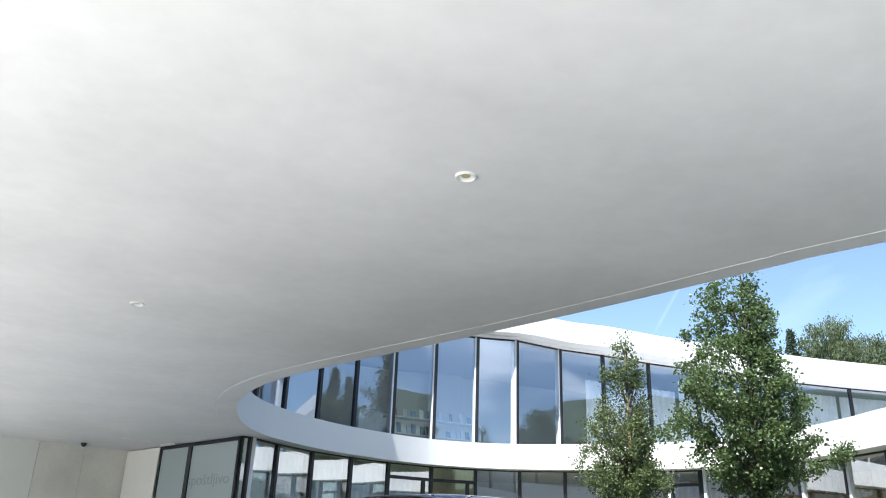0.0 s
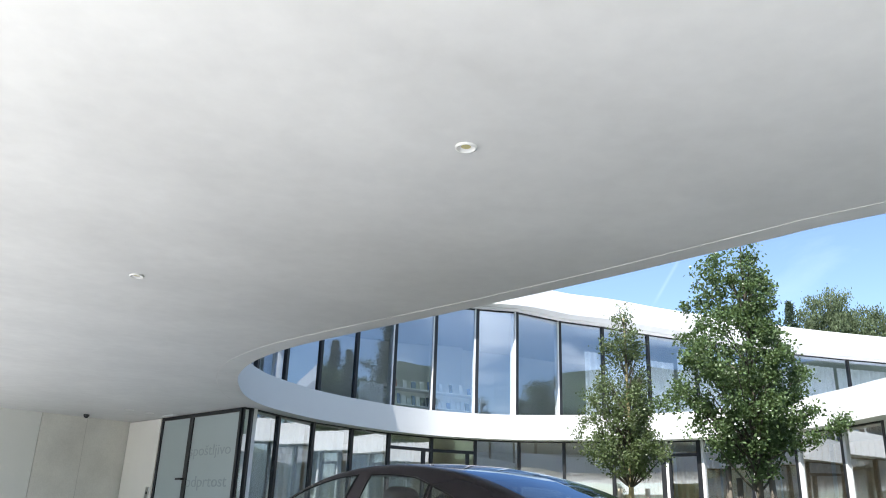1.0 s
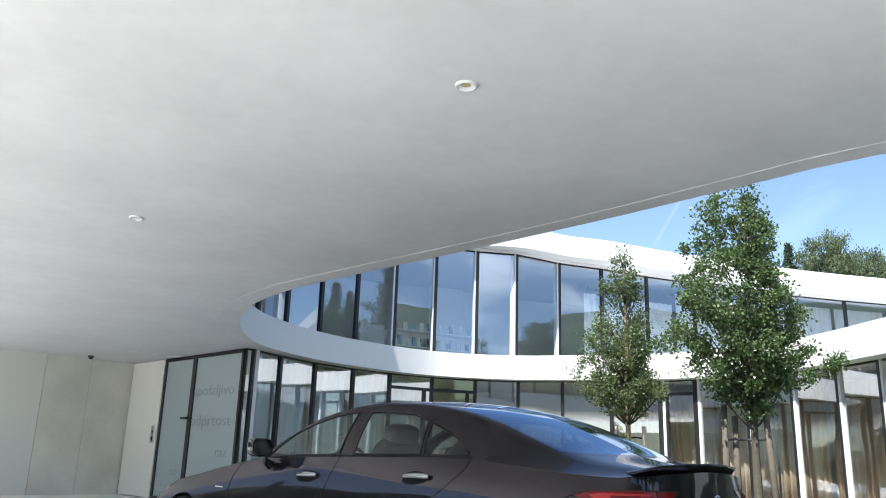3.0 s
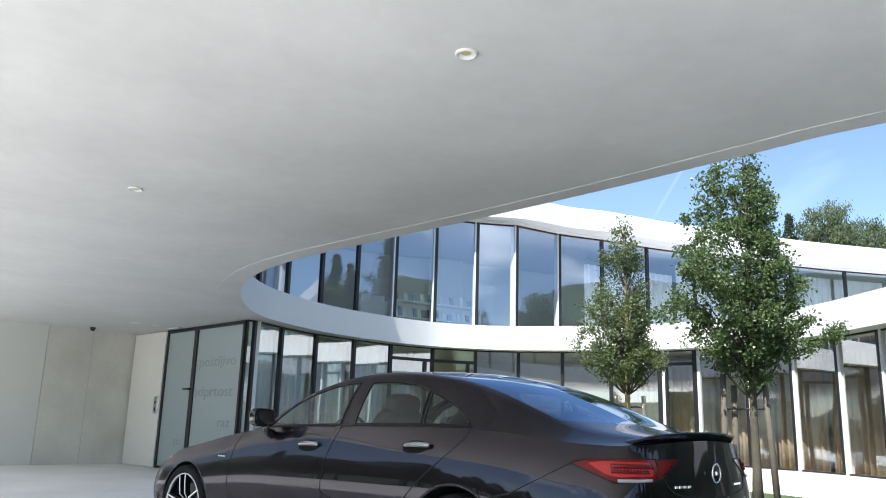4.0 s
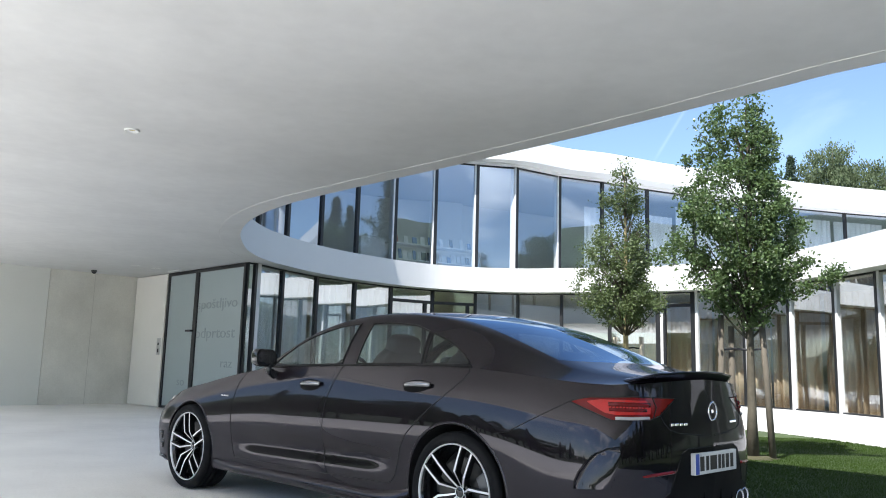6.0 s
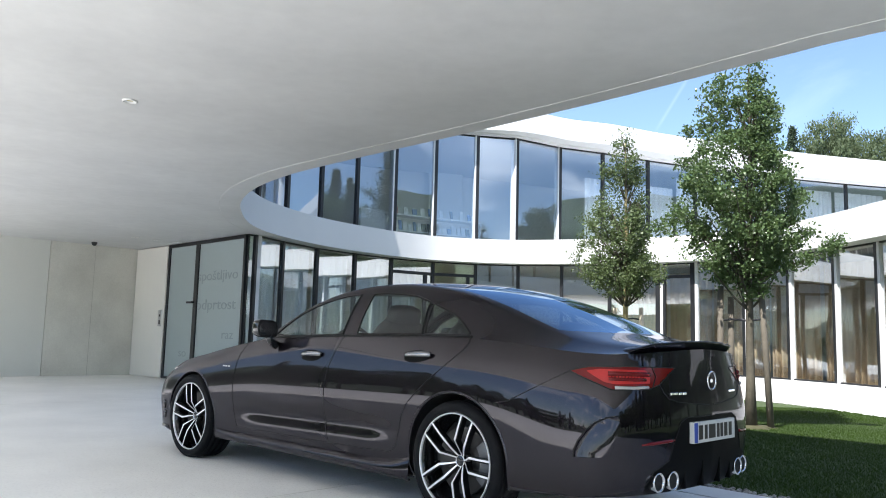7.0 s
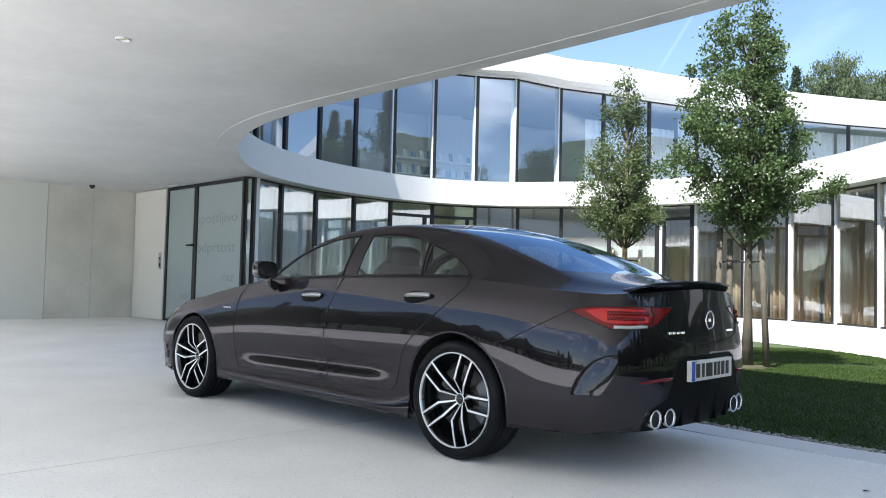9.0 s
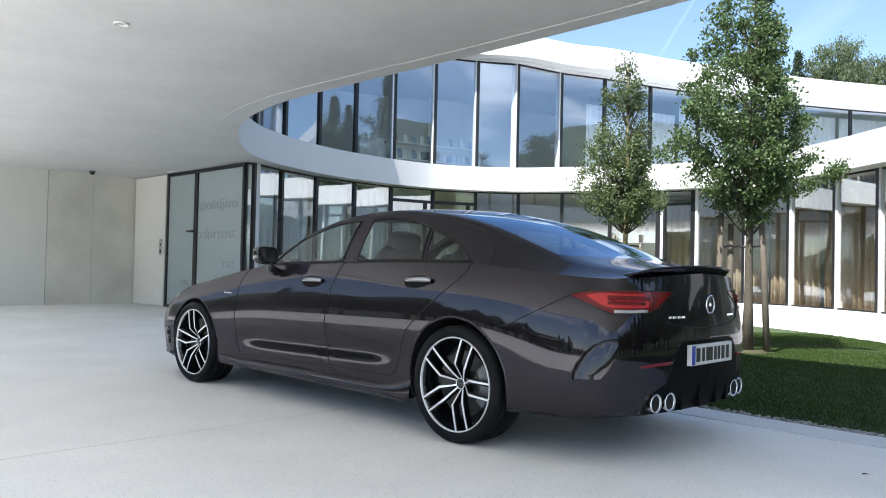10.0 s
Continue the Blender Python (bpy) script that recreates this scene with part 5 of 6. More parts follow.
def wheel_parts(parent):
    R = .332
    tread = [(R - .007, .236), (R - .001, .222)]
    for d in (.195, .145, .098, .055):
        tread += [(R, d + .007), (R - .007, d + .005), (R - .007, d - .005), (R, d - .007)]
    prof = [(.266, .022), (.272, .007), (.284, .001), (.300, .0), (.316, .006), (.325, .016), (R - .001, .034)] + tread[::-1] + [(R - .020, .248), (.300, .254), (.275, .248), (.264, .235)]
    part("tyre", lathe(bmesh.new(), prof, 96, True), RUBBER, parent, "black low-profile tyre", True)
    part("rim_barrel", lathe(bmesh.new(), [(.262, .016), (.2555, .022), (.246, .06), (.236, .10), (.232, .2), (.245, .235)], 72), GLOSSBLACK, parent, "black rim barrel", True)
    part("rim_lip", lathe(bmesh.new(), [(.2675, .016), (.266, .007), (.264, .004), (.2605, .006), (.2585, .012), (.258, .020)], 96), ALLOY, parent, "bright turned rim edge", True)
    for k in range(5):
        a = radians(-3 + 72 * k)
        e, t = Vector((math.cos(a), 0, math.sin(a))), Vector((-math.sin(a), 0, math.cos(a)))
        for s in (-1, 1):
            path = [(.034, s * .006, .072), (.068, s * .019, .044), (.110, s * .037, .013), (.180, s * .0385, .010), (.257, s * .041, .011)]
            bmk, bmf = bmesh.new(), bmesh.new()
            for bmx, wid, lift, deep in ((bmk, (.009, .0105, .011, .0105, .013), 0.0, .042), (bmf, (.0042, .0056, .0066, .0056, .0056), -.0025, .004)):
                rows = []
                for (r, o, d), w in zip(path, wid):
                    c = e * r + t * o
                    sh_ = 0.0 if bmx is bmk else s * .002
                    rows.append([bmx.verts.new(c + t * (w + sh_) + Vector((0, d + lift, 0))), bmx.verts.new(c - t * (w - sh_) + Vector((0, d + lift, 0))),
                                 bmx.verts.new(c - t * (w - sh_) * .8 + Vector((0, d + lift + deep, 0))), bmx.verts.new(c + t * (w + sh_) * .8 + Vector((0, d + lift + deep, 0)))])
                for p0, p1 in zip(rows, rows[1:]):
                    for i in range(4):
                        bmx.faces.new((p0[i], p0[(i + 1) % 4], p1[(i + 1) % 4], p1[i]))
                bmx.faces.new(rows[0])
                bmx.faces.new(rows[-1][::-1])
                bmesh.ops.recalc_face_normals(bmx, faces=bmx.faces)
            part("spoke", bmk, TRIMBLACK, parent, "black spoke")
            part("spoke_face", bmf, ALLOY, parent, "bright turned spoke face")
    part("hub", lathe(bmesh.new(), [(.0, .078), (.040, .078), (.050, .082), (.056, .092), (.058, .13)], 36), GLOSSBLACK, parent, "", True)
    part("centre_cap", lathe(bmesh.new(), [(.0, .064), (.028, .065), (.032, .068), (.035, .080)], 32), GLOSSBLACK, parent, "", True)
    part("cap_ring", lathe(bmesh.new(), [(.028, .0645), (.030, .0620), (.0335, .0630), (.0345, .068)], 32), CHROME, parent, "chrome ring", True)
    for k in range(5):
        a = radians(33 + 72 * k)
        bm = bmesh.new()
        bmesh.ops.create_cone(bm, cap_ends=True, segments=6, radius1=.010, radius2=.010, depth=.02, matrix=Matrix.Translation((.050 * math.cos(a), .084, .050 * math.sin(a))) @ Matrix.Rotation(math.pi / 2, 4, "X"))
        part("wheel_bolt", bm, IRON, parent)
    part("brake_disc", lathe(bmesh.new(), [(.06, .100), (.09, .096), (.185, .096), (.186, .126), (.06, .126)], 60), IRON, parent, "grey vented brake disc", False)
    bm = bmesh.new()
    rows = []
    for i in range(9):
        a = radians(-38 + 76 * i / 8)
        rows.append([bm.verts.new((r * math.cos(a), d, r * math.sin(a))) for r, d in ((.135, .078), (.196, .076), (.205, .09), (.205, .14), (.135, .14))])
    for p0, p1 in zip(rows, rows[1:]):
        for i in range(5):
            bm.faces.new((p0[i], p0[(i + 1) % 5], p1[(i + 1) % 5], p1[i]))
    bm.faces.new(rows[0])
    bm.faces.new(rows[-1][::-1])
    bmesh.ops.recalc_face_normals(bm, faces=bm.faces)
    part("brake_caliper", bm, CALIPER, parent, "grey brake caliper")
    # Flat black disc in place of the shade inside the arch.
    part("backing", lathe(bmesh.new(), [(.0, .15), (.23, .15)], 40), SEAM, parent, "black disc drawn for the shade behind the wheel")


first = new("wheel")
first.parent = car
wheel_parts(first)
first["label"] = "black twin-spoke alloy wheel with bright turned edges"
first.matrix_local = Matrix.Translation((0, -.926, .331))
for x, s in ((-2.945, 1), (0, -1), (-2.945, -1)):
    made = new("wheel")
    made.parent = car
    made["label"] = first["label"]
    for o in first.children:
        c = o.copy()
        scene.collection.objects.link(c)
        c.parent = made
    made.matrix_local = Matrix.Translation((x, -s * .92 if x < -1 else -s * .926, .331)) @ Matrix.Rotation(0 if s > 0 else math.pi, 4, "Z") @ Matrix.Rotation(radians(-29 if x < -1 else 0), 4, "Y")

# ---- trees ----
def leaf_mesh(centres, normals_seed, size, name, mat, parent, rng, droop=0.35, label=""):
    """Many single leaves, each a small folded blade."""
    n = len(centres)
    c = np.asarray(centres, float)
    a = rng.normal(size=(n, 3))
    a[:, 2] -= droop
    a /= np.linalg.norm(a, axis=1)[:, None]
    b = np.cross(a, rng.normal(size=(n, 3)))
    b /= np.linalg.norm(b, axis=1)[:, None]
    m = np.cross(a, b)
    s = size * rng.uniform(.65, 1.25, (n, 1))
    w = s * .34
    base, tip = c - a * s * .5, c + a * s * .5 - m * s * .10
    lo, hi = c - a * s * .18, c + a * s * .16
    fold = m * w * .35
    v = np.stack([base, lo + b * w * .85 + fold, hi + b * w * .8 + fold, tip, hi - b * w * .8 + fold, lo - b * w * .85 + fold], 1).reshape(-1, 3)
    f = [tuple(range(6 * i, 6 * i + 6)) for i in range(n)]
    me = bpy.data.meshes.new(name)
    me.from_pydata(v.tolist(), [], f)
    me.materials.append(mat)
    ob = new(name, me)
    ob.parent = parent
    if label:
        ob["label"] = label
    return ob


def pear_tree(place, height, first, facing, profile, leaves, mat, seed, label, extra=(), bark=BARK):
    """A narrow young tree: tapered trunk, rising limbs, a crown of leaf clumps along the twigs."""
    rng = np.random.default_rng(seed)
    ob = thing("tree", Matrix.Translation(place), label, "tree", "young trees on the lawn")
    bm = bmesh.new()
    zs = np.linspace(0, height * .97, 9)
    bend = np.cumsum(rng.normal(0, .012, (9, 2)), axis=0)
    bend[0] = 0
    trunk = [(bend[i, 0], bend[i, 1], z) for i, z in enumerate(zs)]
    rad = [.062 * (1 - .9 * z / height) + .004 for z in zs]
    rad[0] *= 1.35
    tube(bm, trunk, rad, 9)
    part("trunk", bm, bark, ob, smooth=True)
    pts = []
    ph = rng.uniform(0, 6.28, 6)
    levels = np.linspace(first, height, 60)
    reach = lambda z, side: np.interp(z, profile[0], profile[1]) * (1 - side) + np.interp(z, profile[0], profile[2]) * side
    weight = np.array([(reach(z, 0) + reach(z, 1)) ** 1.7 for z in levels])
    count = 430
    for i in range(count):
        zc = float(np.interp(rng.random(), np.cumsum(weight) / weight.sum(), levels))
        az = i * 2.399 + rng.normal(0, .3)
        side = .5 + .5 * math.cos(az - facing)
        side = side * side * (3 - 2 * side)
        lump = 1 + .13 * math.sin(3 * az + 5 * zc + ph[0]) + .10 * math.sin(2 * az - 9 * zc + ph[1]) + .08 * math.sin(14 * zc + ph[2])
        r = reach(zc, side) * lump * rng.uniform(.06, 1.0) ** .5
        x0, y0 = np.interp(zc, zs, bend[:, 0]), np.interp(zc, zs, bend[:, 1])
        q = np.array([x0 + r * math.cos(az), y0 + r * math.sin(az), zc])
        pts.append((q, .05 + .05 * rng.random() ** 1.5))
        if i % 5 == 0:
            zb = max(first * .9, zc - .25 - .75 * r)
            xb, yb = np.interp(zb, zs, bend[:, 0]), np.interp(zb, zs, bend[:, 1])
            line = [(xb + (q[0] - xb) * s, yb + (q[1] - yb) * s, zb + (zc - zb) * s ** 1.25) for s in np.linspace(0, 1, 6)]
            bm = bmesh.new()
            tube(bm, line, [.018 * (1 - .8 * s) + .002 for s in np.linspace(0, 1, 6)], 5, False)
            part("limb", bm, BARK, ob, smooth=True)
    for line in extra:
        bm = bmesh.new()
        tube(bm, line, [.016, .011, .006, .003][:len(line)], 5, False)
        part("limb", bm, BARK, ob, smooth=True)
        for s in np.linspace(.3, 1.0, 10):
            q = np.array([np.interp(s, np.linspace(0, 1, len(line)), [p[k] for p in line]) for k in range(3)])
            pts.append((q, .07))
    cen = []
    per = max(4, int(leaves / len(pts)))
    for q, r in pts:
        k = rng.poisson(per * rng.uniform(.1, 1.55) ** 1.6)
        cen.append(q + rng.normal(0, r, (k, 3)) * (1, 1, .9))
    cen = np.concatenate(cen)
    cen = cen[cen[:, 2] > first * .97]
    leaf_mesh(cen, None, .051, "crown", mat, ob, rng)
    return ob


BIG = ([1.70, 1.88, 2.08, 2.45, 2.65, 2.90, 3.12, 3.40, 3.60, 3.75, 4.0, 4.25, 4.5, 4.8, 5.1],
       [.14, .36, .62, .84, 1.04, 1.06, .88, .98, .98, .74, .74, .78, .80, .60, .30],
       [.10, .20, .36, .46, .52, .56, .66, .56, .42, .36, .36, .38, .24, .18, .12])
SMALL = ([1.75, 1.9, 2.05, 2.25, 2.55, 2.8, 3.1, 3.35, 3.63, 3.8, 4.25, 4.5, 4.7, 4.95],
         [.14, .40, .56, .84, .84, .78, .80, .76, .60, .40, .35, .30, .18, .08],
         [.12, .22, .48, .68, .52, .34, .37, .37, .33, .30, .28, .24, .14, .05])
pear_tree((4.19, 10.72, -.05), 5.15, 1.72, -.365, BIG, 37000, LEAF, 11, "young pear tree with a dense dark green narrow crown",
          [[(.1, -.1, 1.95), (.45, -.25, 2.16), (.80, -.36, 2.30), (1.02, -.44, 2.46)], [(.1, -.1, 2.1), (.40, -.22, 2.4), (.68, -.3, 2.62)], [(0, 0, 2.1), (-.5, .2, 2.6), (-.85, .3, 2.9)]])
pear_tree((3.25, 14.05, -.05), 4.90, 1.90, -.227, SMALL, 19500, LEAF_B, 23,
          "smaller young pear tree with a lighter olive green crown", (), PALEBARK)


def stakes(base, feet, mat, label, tie_z):
    for p, q in feet:
        ob = thing("tree_stake", Matrix.Translation((base[0] + p[0], base[1] + p[1], base[2])), label, "stake", "stakes of the trees")
        bm = bmesh.new()
        tube(bm, [(0, 0, -.1), (q[0] * .5, q[1] * .5, q[2] * .5), (q[0], q[1], q[2])], [.045, .043, .040], 10)
        part("post", bm, mat, ob, smooth=True)
        bm = bmesh.new()
        f = tie_z / q[2]
        tube(bm, [(q[0] * f, q[1] * f, tie_z), (-p[0] * .5, -p[1] * .5, tie_z + .02), (-p[0], -p[1], tie_z)], .014, 6)
        part("tie", bm, TIE, ob, "black rubber tie")


stakes((4.19, 10.72, -.06), [((-.36, .14), (.03, 0, 1.9)), ((.24, -.09), (-.10, .02, 1.98)), ((-.18, .20), (.0, -.03, 1.75))], STAKE, "weathered brown timber stake beside the tree trunk", 1.42)
stakes((3.25, 14.05, -.06), [((-.156, .036), (.0, 0, 1.70)), ((.302, -.07), (-.01, 0, 1.71))], PALESTAKE, "pale timber stake beside the young tree", 1.50)


def far_tree(kind, seed, height, width):
    """A woodland tree of its own, at the origin."""
    rng = np.random.default_rng(seed)
    ob = thing("conifer" if kind == "conifer" else "woodland_tree", Matrix.Identity(4),
               "tall dark green spruce at the edge of the wood" if kind == "conifer" else "broad green deciduous tree at the edge of the wood", "tree", "trees of the wood")
    bm = bmesh.new()
    tube(bm, [(0, 0, -.3), (0, 0, height * .5), (0, 0, height * .98)], [.22, .15, .02], 7)
    part("trunk", bm, BARK, ob, smooth=True)
    cen = []
    if kind == "conifer":
        for i in range(150):
            u = (i + rng.random()) / 150
            z = height * (.12 + .88 * u)
            out = width * (1 - u) ** .85 * rng.uniform(.55, 1.15) + .1
            az = i * 2.4 + rng.normal(0, .3)
            for s in np.linspace(.15, 1, 5):
                cen.append(np.array([out * s * math.cos(az), out * s * math.sin(az), z - .30 * out * s]) + rng.normal(0, .10, (18, 3)))
        leaf_mesh(np.concatenate(cen), None, .13, "crown", NEEDLE, ob, rng, .6)
    else:
        for i in range(150):
            d = rng.normal(size=3)
            d /= np.linalg.norm(d)
            r = rng.uniform(.55, 1.0)
            q = np.array([d[0] * width * r, d[1] * width * r, height * (.62 + .36 * d[2] * r)])
            cen.append(q + rng.normal(0, .075 * width, (150, 3)) * (1, 1, .6))
        leaf_mesh(np.concatenate(cen), None, .125, "crown", BROAD, ob, rng, .3)
    return ob


kinds = [far_tree("conifer", 1, 13, 2.4), far_tree("conifer", 2, 11, 2.2), far_tree("broad", 3, 10, 3.4), far_tree("broad", 4, 8.5, 3.0)]
rng = np.random.default_rng(5)
spots = []
# the wood behind the roof
for x, y, h, kd, slim in ((23.5, 52, 1.23, 0, .85), (24.5, 54, 1.16, 1, .95), (25.2, 53, 1.56, 2, .55), (26.4, 52, 1.73, 2, .55), (27.2, 53, 1.64, 2, .55), (28.0, 55, 1.25, 0, .9),
                          (28.8, 52, 1.90, 3, .6), (29.9, 52, 1.82, 3, .6), (31.0, 53, 1.54, 2, .6), (32.4, 52, 1.6, 2, .6), (22.4, 55, 1.38, 2, .6), (34, 53, 1.5, 2, .6), (36, 53, 1.3, 2, .6)):
    spots.append((x, y, h, kd, slim))
# belts of trees behind and beside the drive
for i in range(120):
    a = math.pi - .75 + i / 119 * 3.4
    west = a < math.pi + 1.0
    r = (33 if west else 46) + 12 * rng.random()
    low_belt = math.pi + .3 < a < math.pi + .6
    spots.append((r * math.cos(a), r * math.sin(a), rng.uniform(.44, .62) if low_belt else rng.uniform(.17, .32) if math.pi + .6 <= a < math.pi + 1.9 else rng.uniform(.46, .70), int(rng.choice([1, 2, 3, 3, 2]))))
# the edge of the wood east of the courtyard, unseen young trees in front of it
# The young row is added to keep bright meadow out of the tail's reflection.
for i in range(15):
    a = -.62 + i / 14 * .95
    spots.append(((12.5 + 2.5 * rng.random()) * math.cos(a), 13 * math.sin(a), rng.uniform(.34, .50), int(rng.choice([1, 2, 3]))))
for i in range(10):
    spots.append((27 + 5 * rng.random(), 16.0 + .55 * i, rng.uniform(.8, 1.25), int(rng.choice([0, 1, 2])), 1.0))
for i in range(22):
    a = -.52 + i / 21 * 1.08
    r = 27 + 8 * rng.random()
    spots.append((r * math.cos(a), r * math.sin(a), rng.uniform(.70, .95), int(rng.choice([1, 2, 3, 3]))))
for x, y, h, kd, *slim in spots:
    wide = h * (slim[0] if slim else 1.0)
    m = Matrix.Translation((x, y, hill(x, y))) @ Matrix.Rotation(rng.random() * 6.28, 4, "Z") @ Matrix.Diagonal((wide * rng.uniform(.85, 1.15), wide * rng.uniform(.85, 1.15), h, 1))
    t = copy_thing(kinds[kd], Matrix.Identity(4))
    t.matrix_world = m
for kd in kinds:
    for o in (*kd.children_recursive, kd):
        bpy.data.objects.remove(o)

# ---- lawn ----
def lawn():
    rng = np.random.default_rng(8)
    n = 420000
    x, y = rng.uniform(1.2, 8.2, n), rng.uniform(4.2, 14.6, n)
    # between the kerb's edge and the plinth
    ex, ey = PAVE_EDGE[8:72, 0], PAVE_EDGE[8:72, 1]
    o = np.argsort(ex)
    keep = y > np.interp(x, ex[o], ey[o]) + .14
    keep &= (x < np.interp(y, [4, 11, 12.3, 13.6, 14.75, 15.9], [9, 7.5, 7.4, 7.3, 7.1, 6.8]))
    x, y = x[keep], y[keep]
    n = len(x)
    z = np.array([hill(a, b) for a, b in zip(x, y)]) - .005
    h = rng.uniform(.012, .030, n)
    az = rng.uniform(0, 6.28, n)
    lean = rng.normal(0, .014, (n, 2))
    w = .0030
    v = np.empty((n, 3, 3))
    v[:, 0] = np.stack([x - w * np.cos(az), y - w * np.sin(az), z], 1)
    v[:, 1] = np.stack([x + w * np.cos(az), y + w * np.sin(az), z], 1)
    v[:, 2] = np.stack([x + lean[:, 0], y + lean[:, 1], z + h], 1)
    me = bpy.data.meshes.new("grass")
    me.from_pydata(v.reshape(-1, 3).tolist(), [], [(3 * i, 3 * i + 1, 3 * i + 2) for i in range(n)])
    me.materials.append(GRASS)
    tagged(new("grass", me), "short mown green grass of the courtyard lawn", "grass", kind="stuff")


lawn()


def bare_patch(x, y, r, seed):
    """Worn brown earth round the foot of a tree, with an uneven edge."""
    rng = np.random.default_rng(seed)
    bm = bmesh.new()
    n = 40
    ph = rng.uniform(0, 6.28, 4)
    rings = []
    for k, f in enumerate((.35, .7, 1.0)):
        ring = []
        for i in range(n):
            a = 2 * math.pi * i / n
            q = r * f * (1 + f * (.16 * math.sin(2 * a + ph[0]) + .12 * math.sin(5 * a + ph[1]) + .07 * math.sin(9 * a + ph[2])))
            px, py = x + q * math.cos(a), y + q * math.sin(a)
            ring.append(bm.verts.new((px, py, hill(px, py) + (.030, .022, .004)[k] + .004 * rng.normal())))
        rings.append(ring)
    top = bm.verts.new((x, y, hill(x, y) + .034))
    for i in range(n):
        bm.faces.new((top, rings[0][i], rings[0][(i + 1) % n]))
        for a, b in zip(rings, rings[1:]):
            bm.faces.new((a[i], b[i], b[(i + 1) % n], a[(i + 1) % n]))
    tagged(part("bare_earth", bm, EARTH, None, smooth=True), "worn brown earth round the foot of the tree", "earth", kind="structure")


EARTH = surface("bare_earth", (0.036, 0.038, 0.016), 0.95, 0.45, 4, 60, 0.5, tint=(0.065, 0.060, 0.028))
bare_patch(4.15, 10.70, .36, 3)
bare_patch(3.25, 14.05, .32, 4)


def pebbles():
    rng = np.random.default_rng(9)
    bm = bmesh.new()
    line = offset_line(PAVE_EDGE, -.075)[8:60]
    for i in range(2200):
        s = rng.random() * (len(line) - 2)
        k = int(s)
        p = line[k] + (line[k + 1] - line[k]) * (s - k) + rng.normal(0, .032, 2)
        r = rng.uniform(.008, .021)
        m = Matrix.Translation((p[0], p[1], -.012 + r * .4)) @ Matrix.Rotation(rng.random() * 6, 4, "Z") @ Matrix.Diagonal((r * rng.uniform(.8, 1.4), r, r * .65, 1))
        bmesh.ops.create_icosphere(bm, subdivisions=1, radius=1, matrix=m)
    tagged(part("pebbles", bm, PEBBLE, None, smooth=True), "strip of grey river pebbles along the kerb", "pebbles", kind="stuff")


pebbles()

# ---- upper room: low white display shelf with books ----
BOOKC = [surface(f"book_cover_{i}", c, 0.45, 0.1, 8, 40, 0.0) for i, c in enumerate(((0.6, 0.62, 0.66), (0.12, 0.2, 0.42), (0.7, 0.7, 0.68), (0.08, 0.09, 0.12), (0.38, 0.14, 0.12)))]
SHELFW = surface("shelf_white", (0.72, 0.72, 0.72), 0.4, 0.03, 3, 30, 0.0)
sa, sb = Vector((-1.50, 20.75)), Vector((1.05, 22.2))
sd = (sb - sa).normalized()
sm = plan_pose(sa, sd, 3.385)
slen = (sb - sa).length
shelf = thing("display_shelf", sm, "low white display shelf holding upright books", "shelf")
for nm, lo, hi in (("top", (0, 0, .93), (slen, .42, .97)), ("middle_board", (0, .02, .50), (slen, .42, .53)), ("plinth_board", (0, .03, 0), (slen, .42, .08)), ("back_board", (0, .40, .08), (slen, .42, .93)), ("end_panel", (slen - .04, 0, 0), (slen - .001, .419, .929))):
    part(nm, box(bmesh.new(), lo, hi, None, .003), SHELFW, shelf)
cab = thing("white_cabinet", plan_pose(sa + Vector((-.75, -.35)), sd, 3.385), "tall plain white cabinet block at the end of the shelf", "cabinet")
part("body", box(bmesh.new(), (0, 0, 0), (.72, .5, 1.02), None, .005), SHELFW, cab)
part("door", box(bmesh.new(), (.01, -.02, .05), (.71, -.002, 1.0), None, .003), SHELFW, cab)
rng = np.random.default_rng(31)
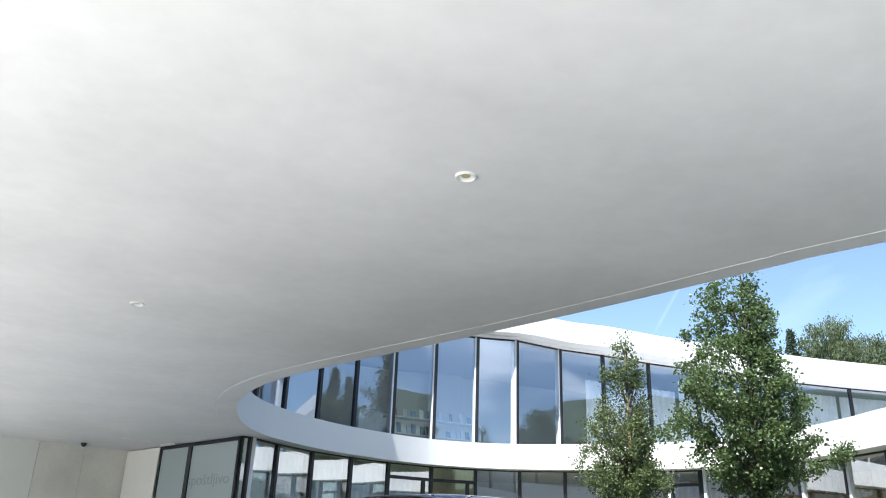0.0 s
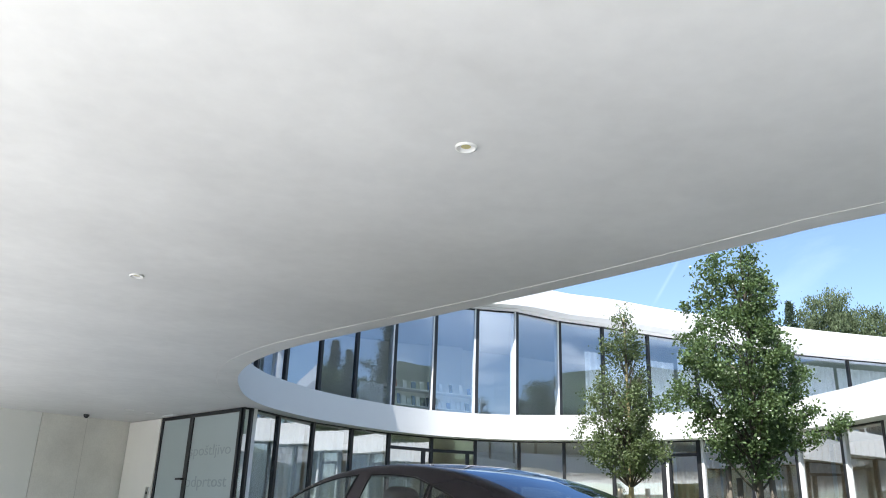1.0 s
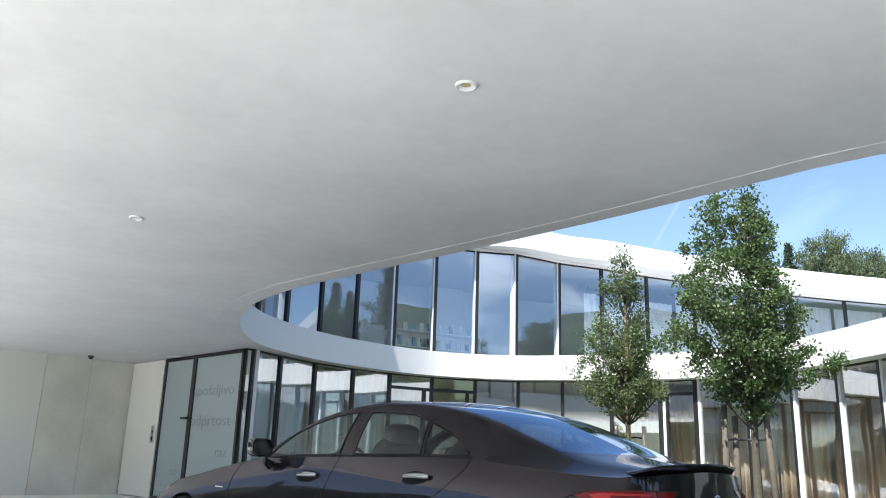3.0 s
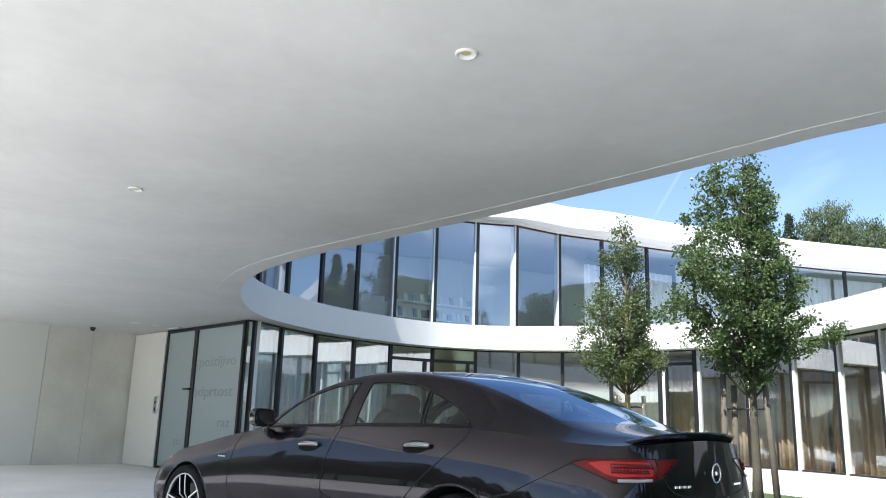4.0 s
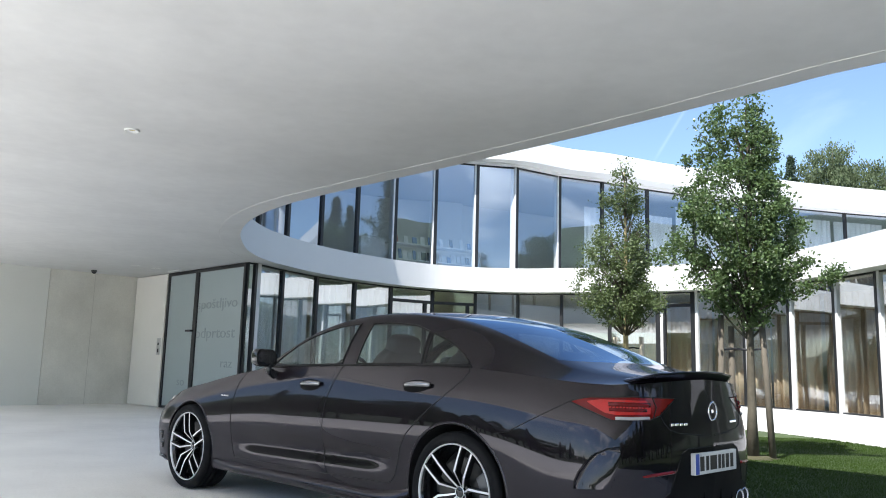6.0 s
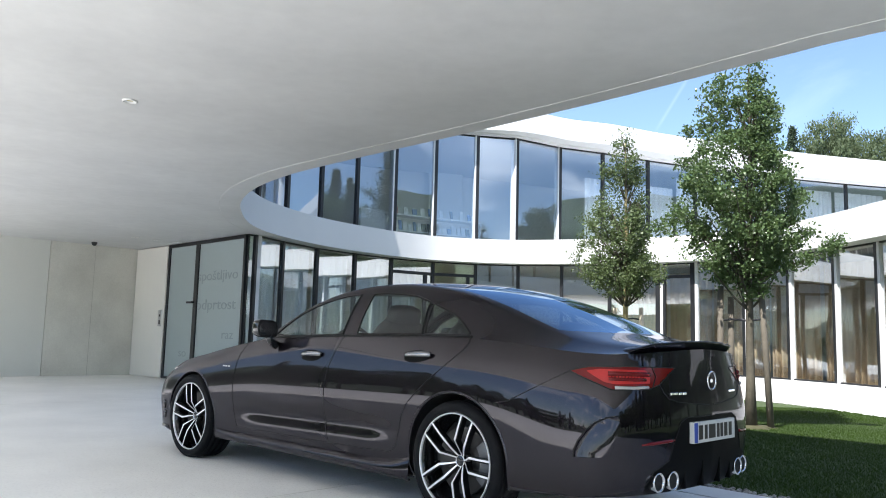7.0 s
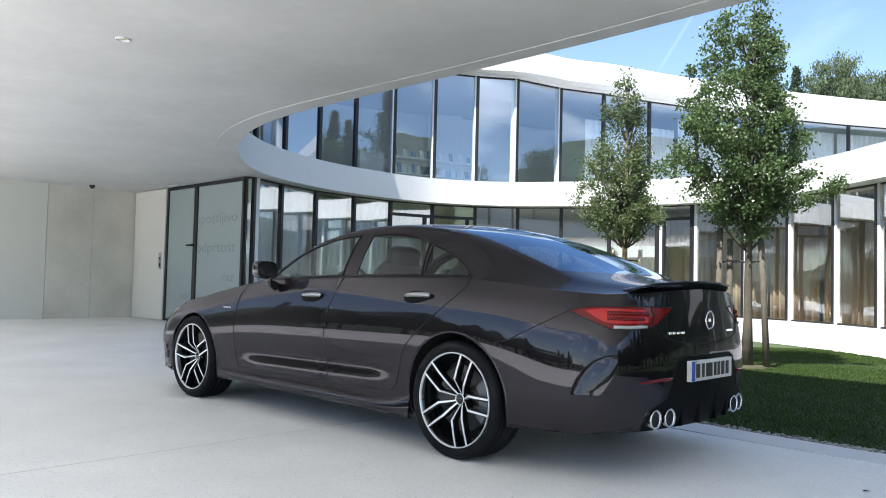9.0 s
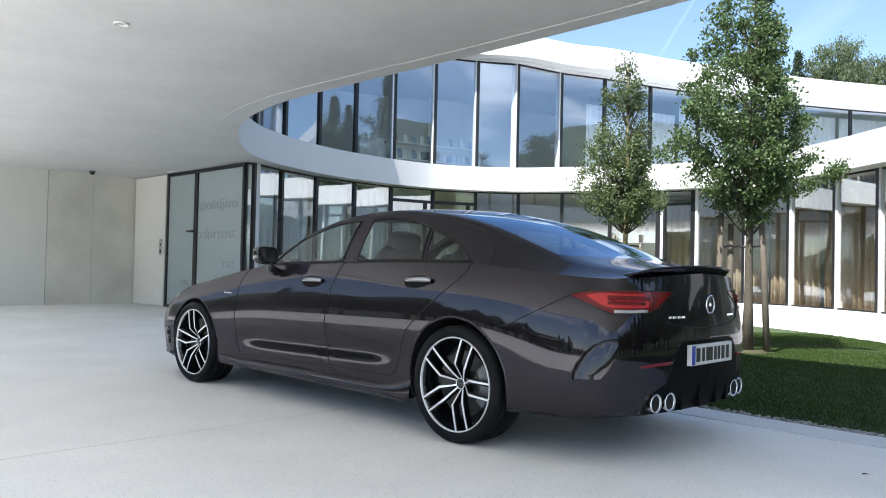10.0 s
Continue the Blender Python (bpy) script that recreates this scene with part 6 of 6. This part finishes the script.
for level, count in ((.53, 20), (.97, 9), (.08, 16)):
    x = .06
    for i in range(count):
        w, h = rng.uniform(.09, .15), rng.uniform(.2, .32)
        x += rng.uniform(.01, .05) if level < .9 else rng.uniform(.05, .25)
        if x + w > slen - .08:
            break
        m = sm @ Matrix.Translation((x, .22, level + .001)) @ Matrix.Rotation(radians(-14), 4, "X")
        b = thing("book", m, "upright book on the white display shelf", "book", "books on the shelf")
        part("cover", box(bmesh.new(), (0, 0, 0.004), (w, .022, h), None, .002), BOOKC[int(rng.integers(0, 5))], b)
        part("pages", box(bmesh.new(), (.004, .003, h), (w - .004, .019, h + .003)), SHELFW, b)
        x += w
# fine joints in the paving
for a, b in (((-6.2, -.45), (1.2, 7.35)), ((-8.6, 7.4), (-3.4, 12.9))):
    d = Vector(b) - Vector(a)
    bm = box(bmesh.new(), (0, -.003, -.01), (d.length, .003, .0008), plan_pose(a, d))
    tagged(part("trim_paving_joint", bm, WALLC), "fine straight joint in the paving", "joint", kind="structure")


def gravel_strip():
    """Pale gravel along the foot of the white plinth."""
    rng = np.random.default_rng(12)
    bm = bmesh.new()
    line = offset_line(plin, -.30)
    for i in range(2300):
        s = rng.random() * (len(line) - 2)
        k = int(s)
        p = line[k] + (line[k + 1] - line[k]) * (s - k) + rng.normal(0, .05, 2)
        r = rng.uniform(.012, .03)
        m = Matrix.Translation((p[0], p[1], hill(p[0], p[1]) + r * .5)) @ Matrix.Rotation(rng.random() * 6, 4, "Z") @ Matrix.Diagonal((r * rng.uniform(.8, 1.4), r, r * .7, 1))
        bmesh.ops.create_icosphere(bm, subdivisions=1, radius=1, matrix=m)
    tagged(part("gravel", bm, KERB, None, smooth=True), "strip of pale gravel at the foot of the plinth", "gravel", kind="stuff")


gravel_strip()

# a dry leaf on the paving
bm = bmesh.new()
pts = [(-.035, 0, .002), (-.01, .016, .008), (.02, .012, .006), (.04, 0, .002), (.02, -.013, .009), (-.01, -.015, .004)]
vs = [bm.verts.new(p) for p in pts]
mid = bm.verts.new((0, 0, .004))
for i in range(6):
    bm.faces.new((vs[i], vs[(i + 1) % 6], mid))
bmesh.ops.solidify(bm, geom=bm.faces[:], thickness=.001)
lf = part("fallen_leaf", bm, surface("dry_leaf", (0.05, 0.035, 0.02), .8, .3, 20, 90, .1))
lf.matrix_world = Matrix.Translation((2.13, 3.92, .002)) @ Matrix.Diagonal((.6, .6, .8, 1))
tagged(lf, "small dry brown leaf lying on the paving", "leaf")
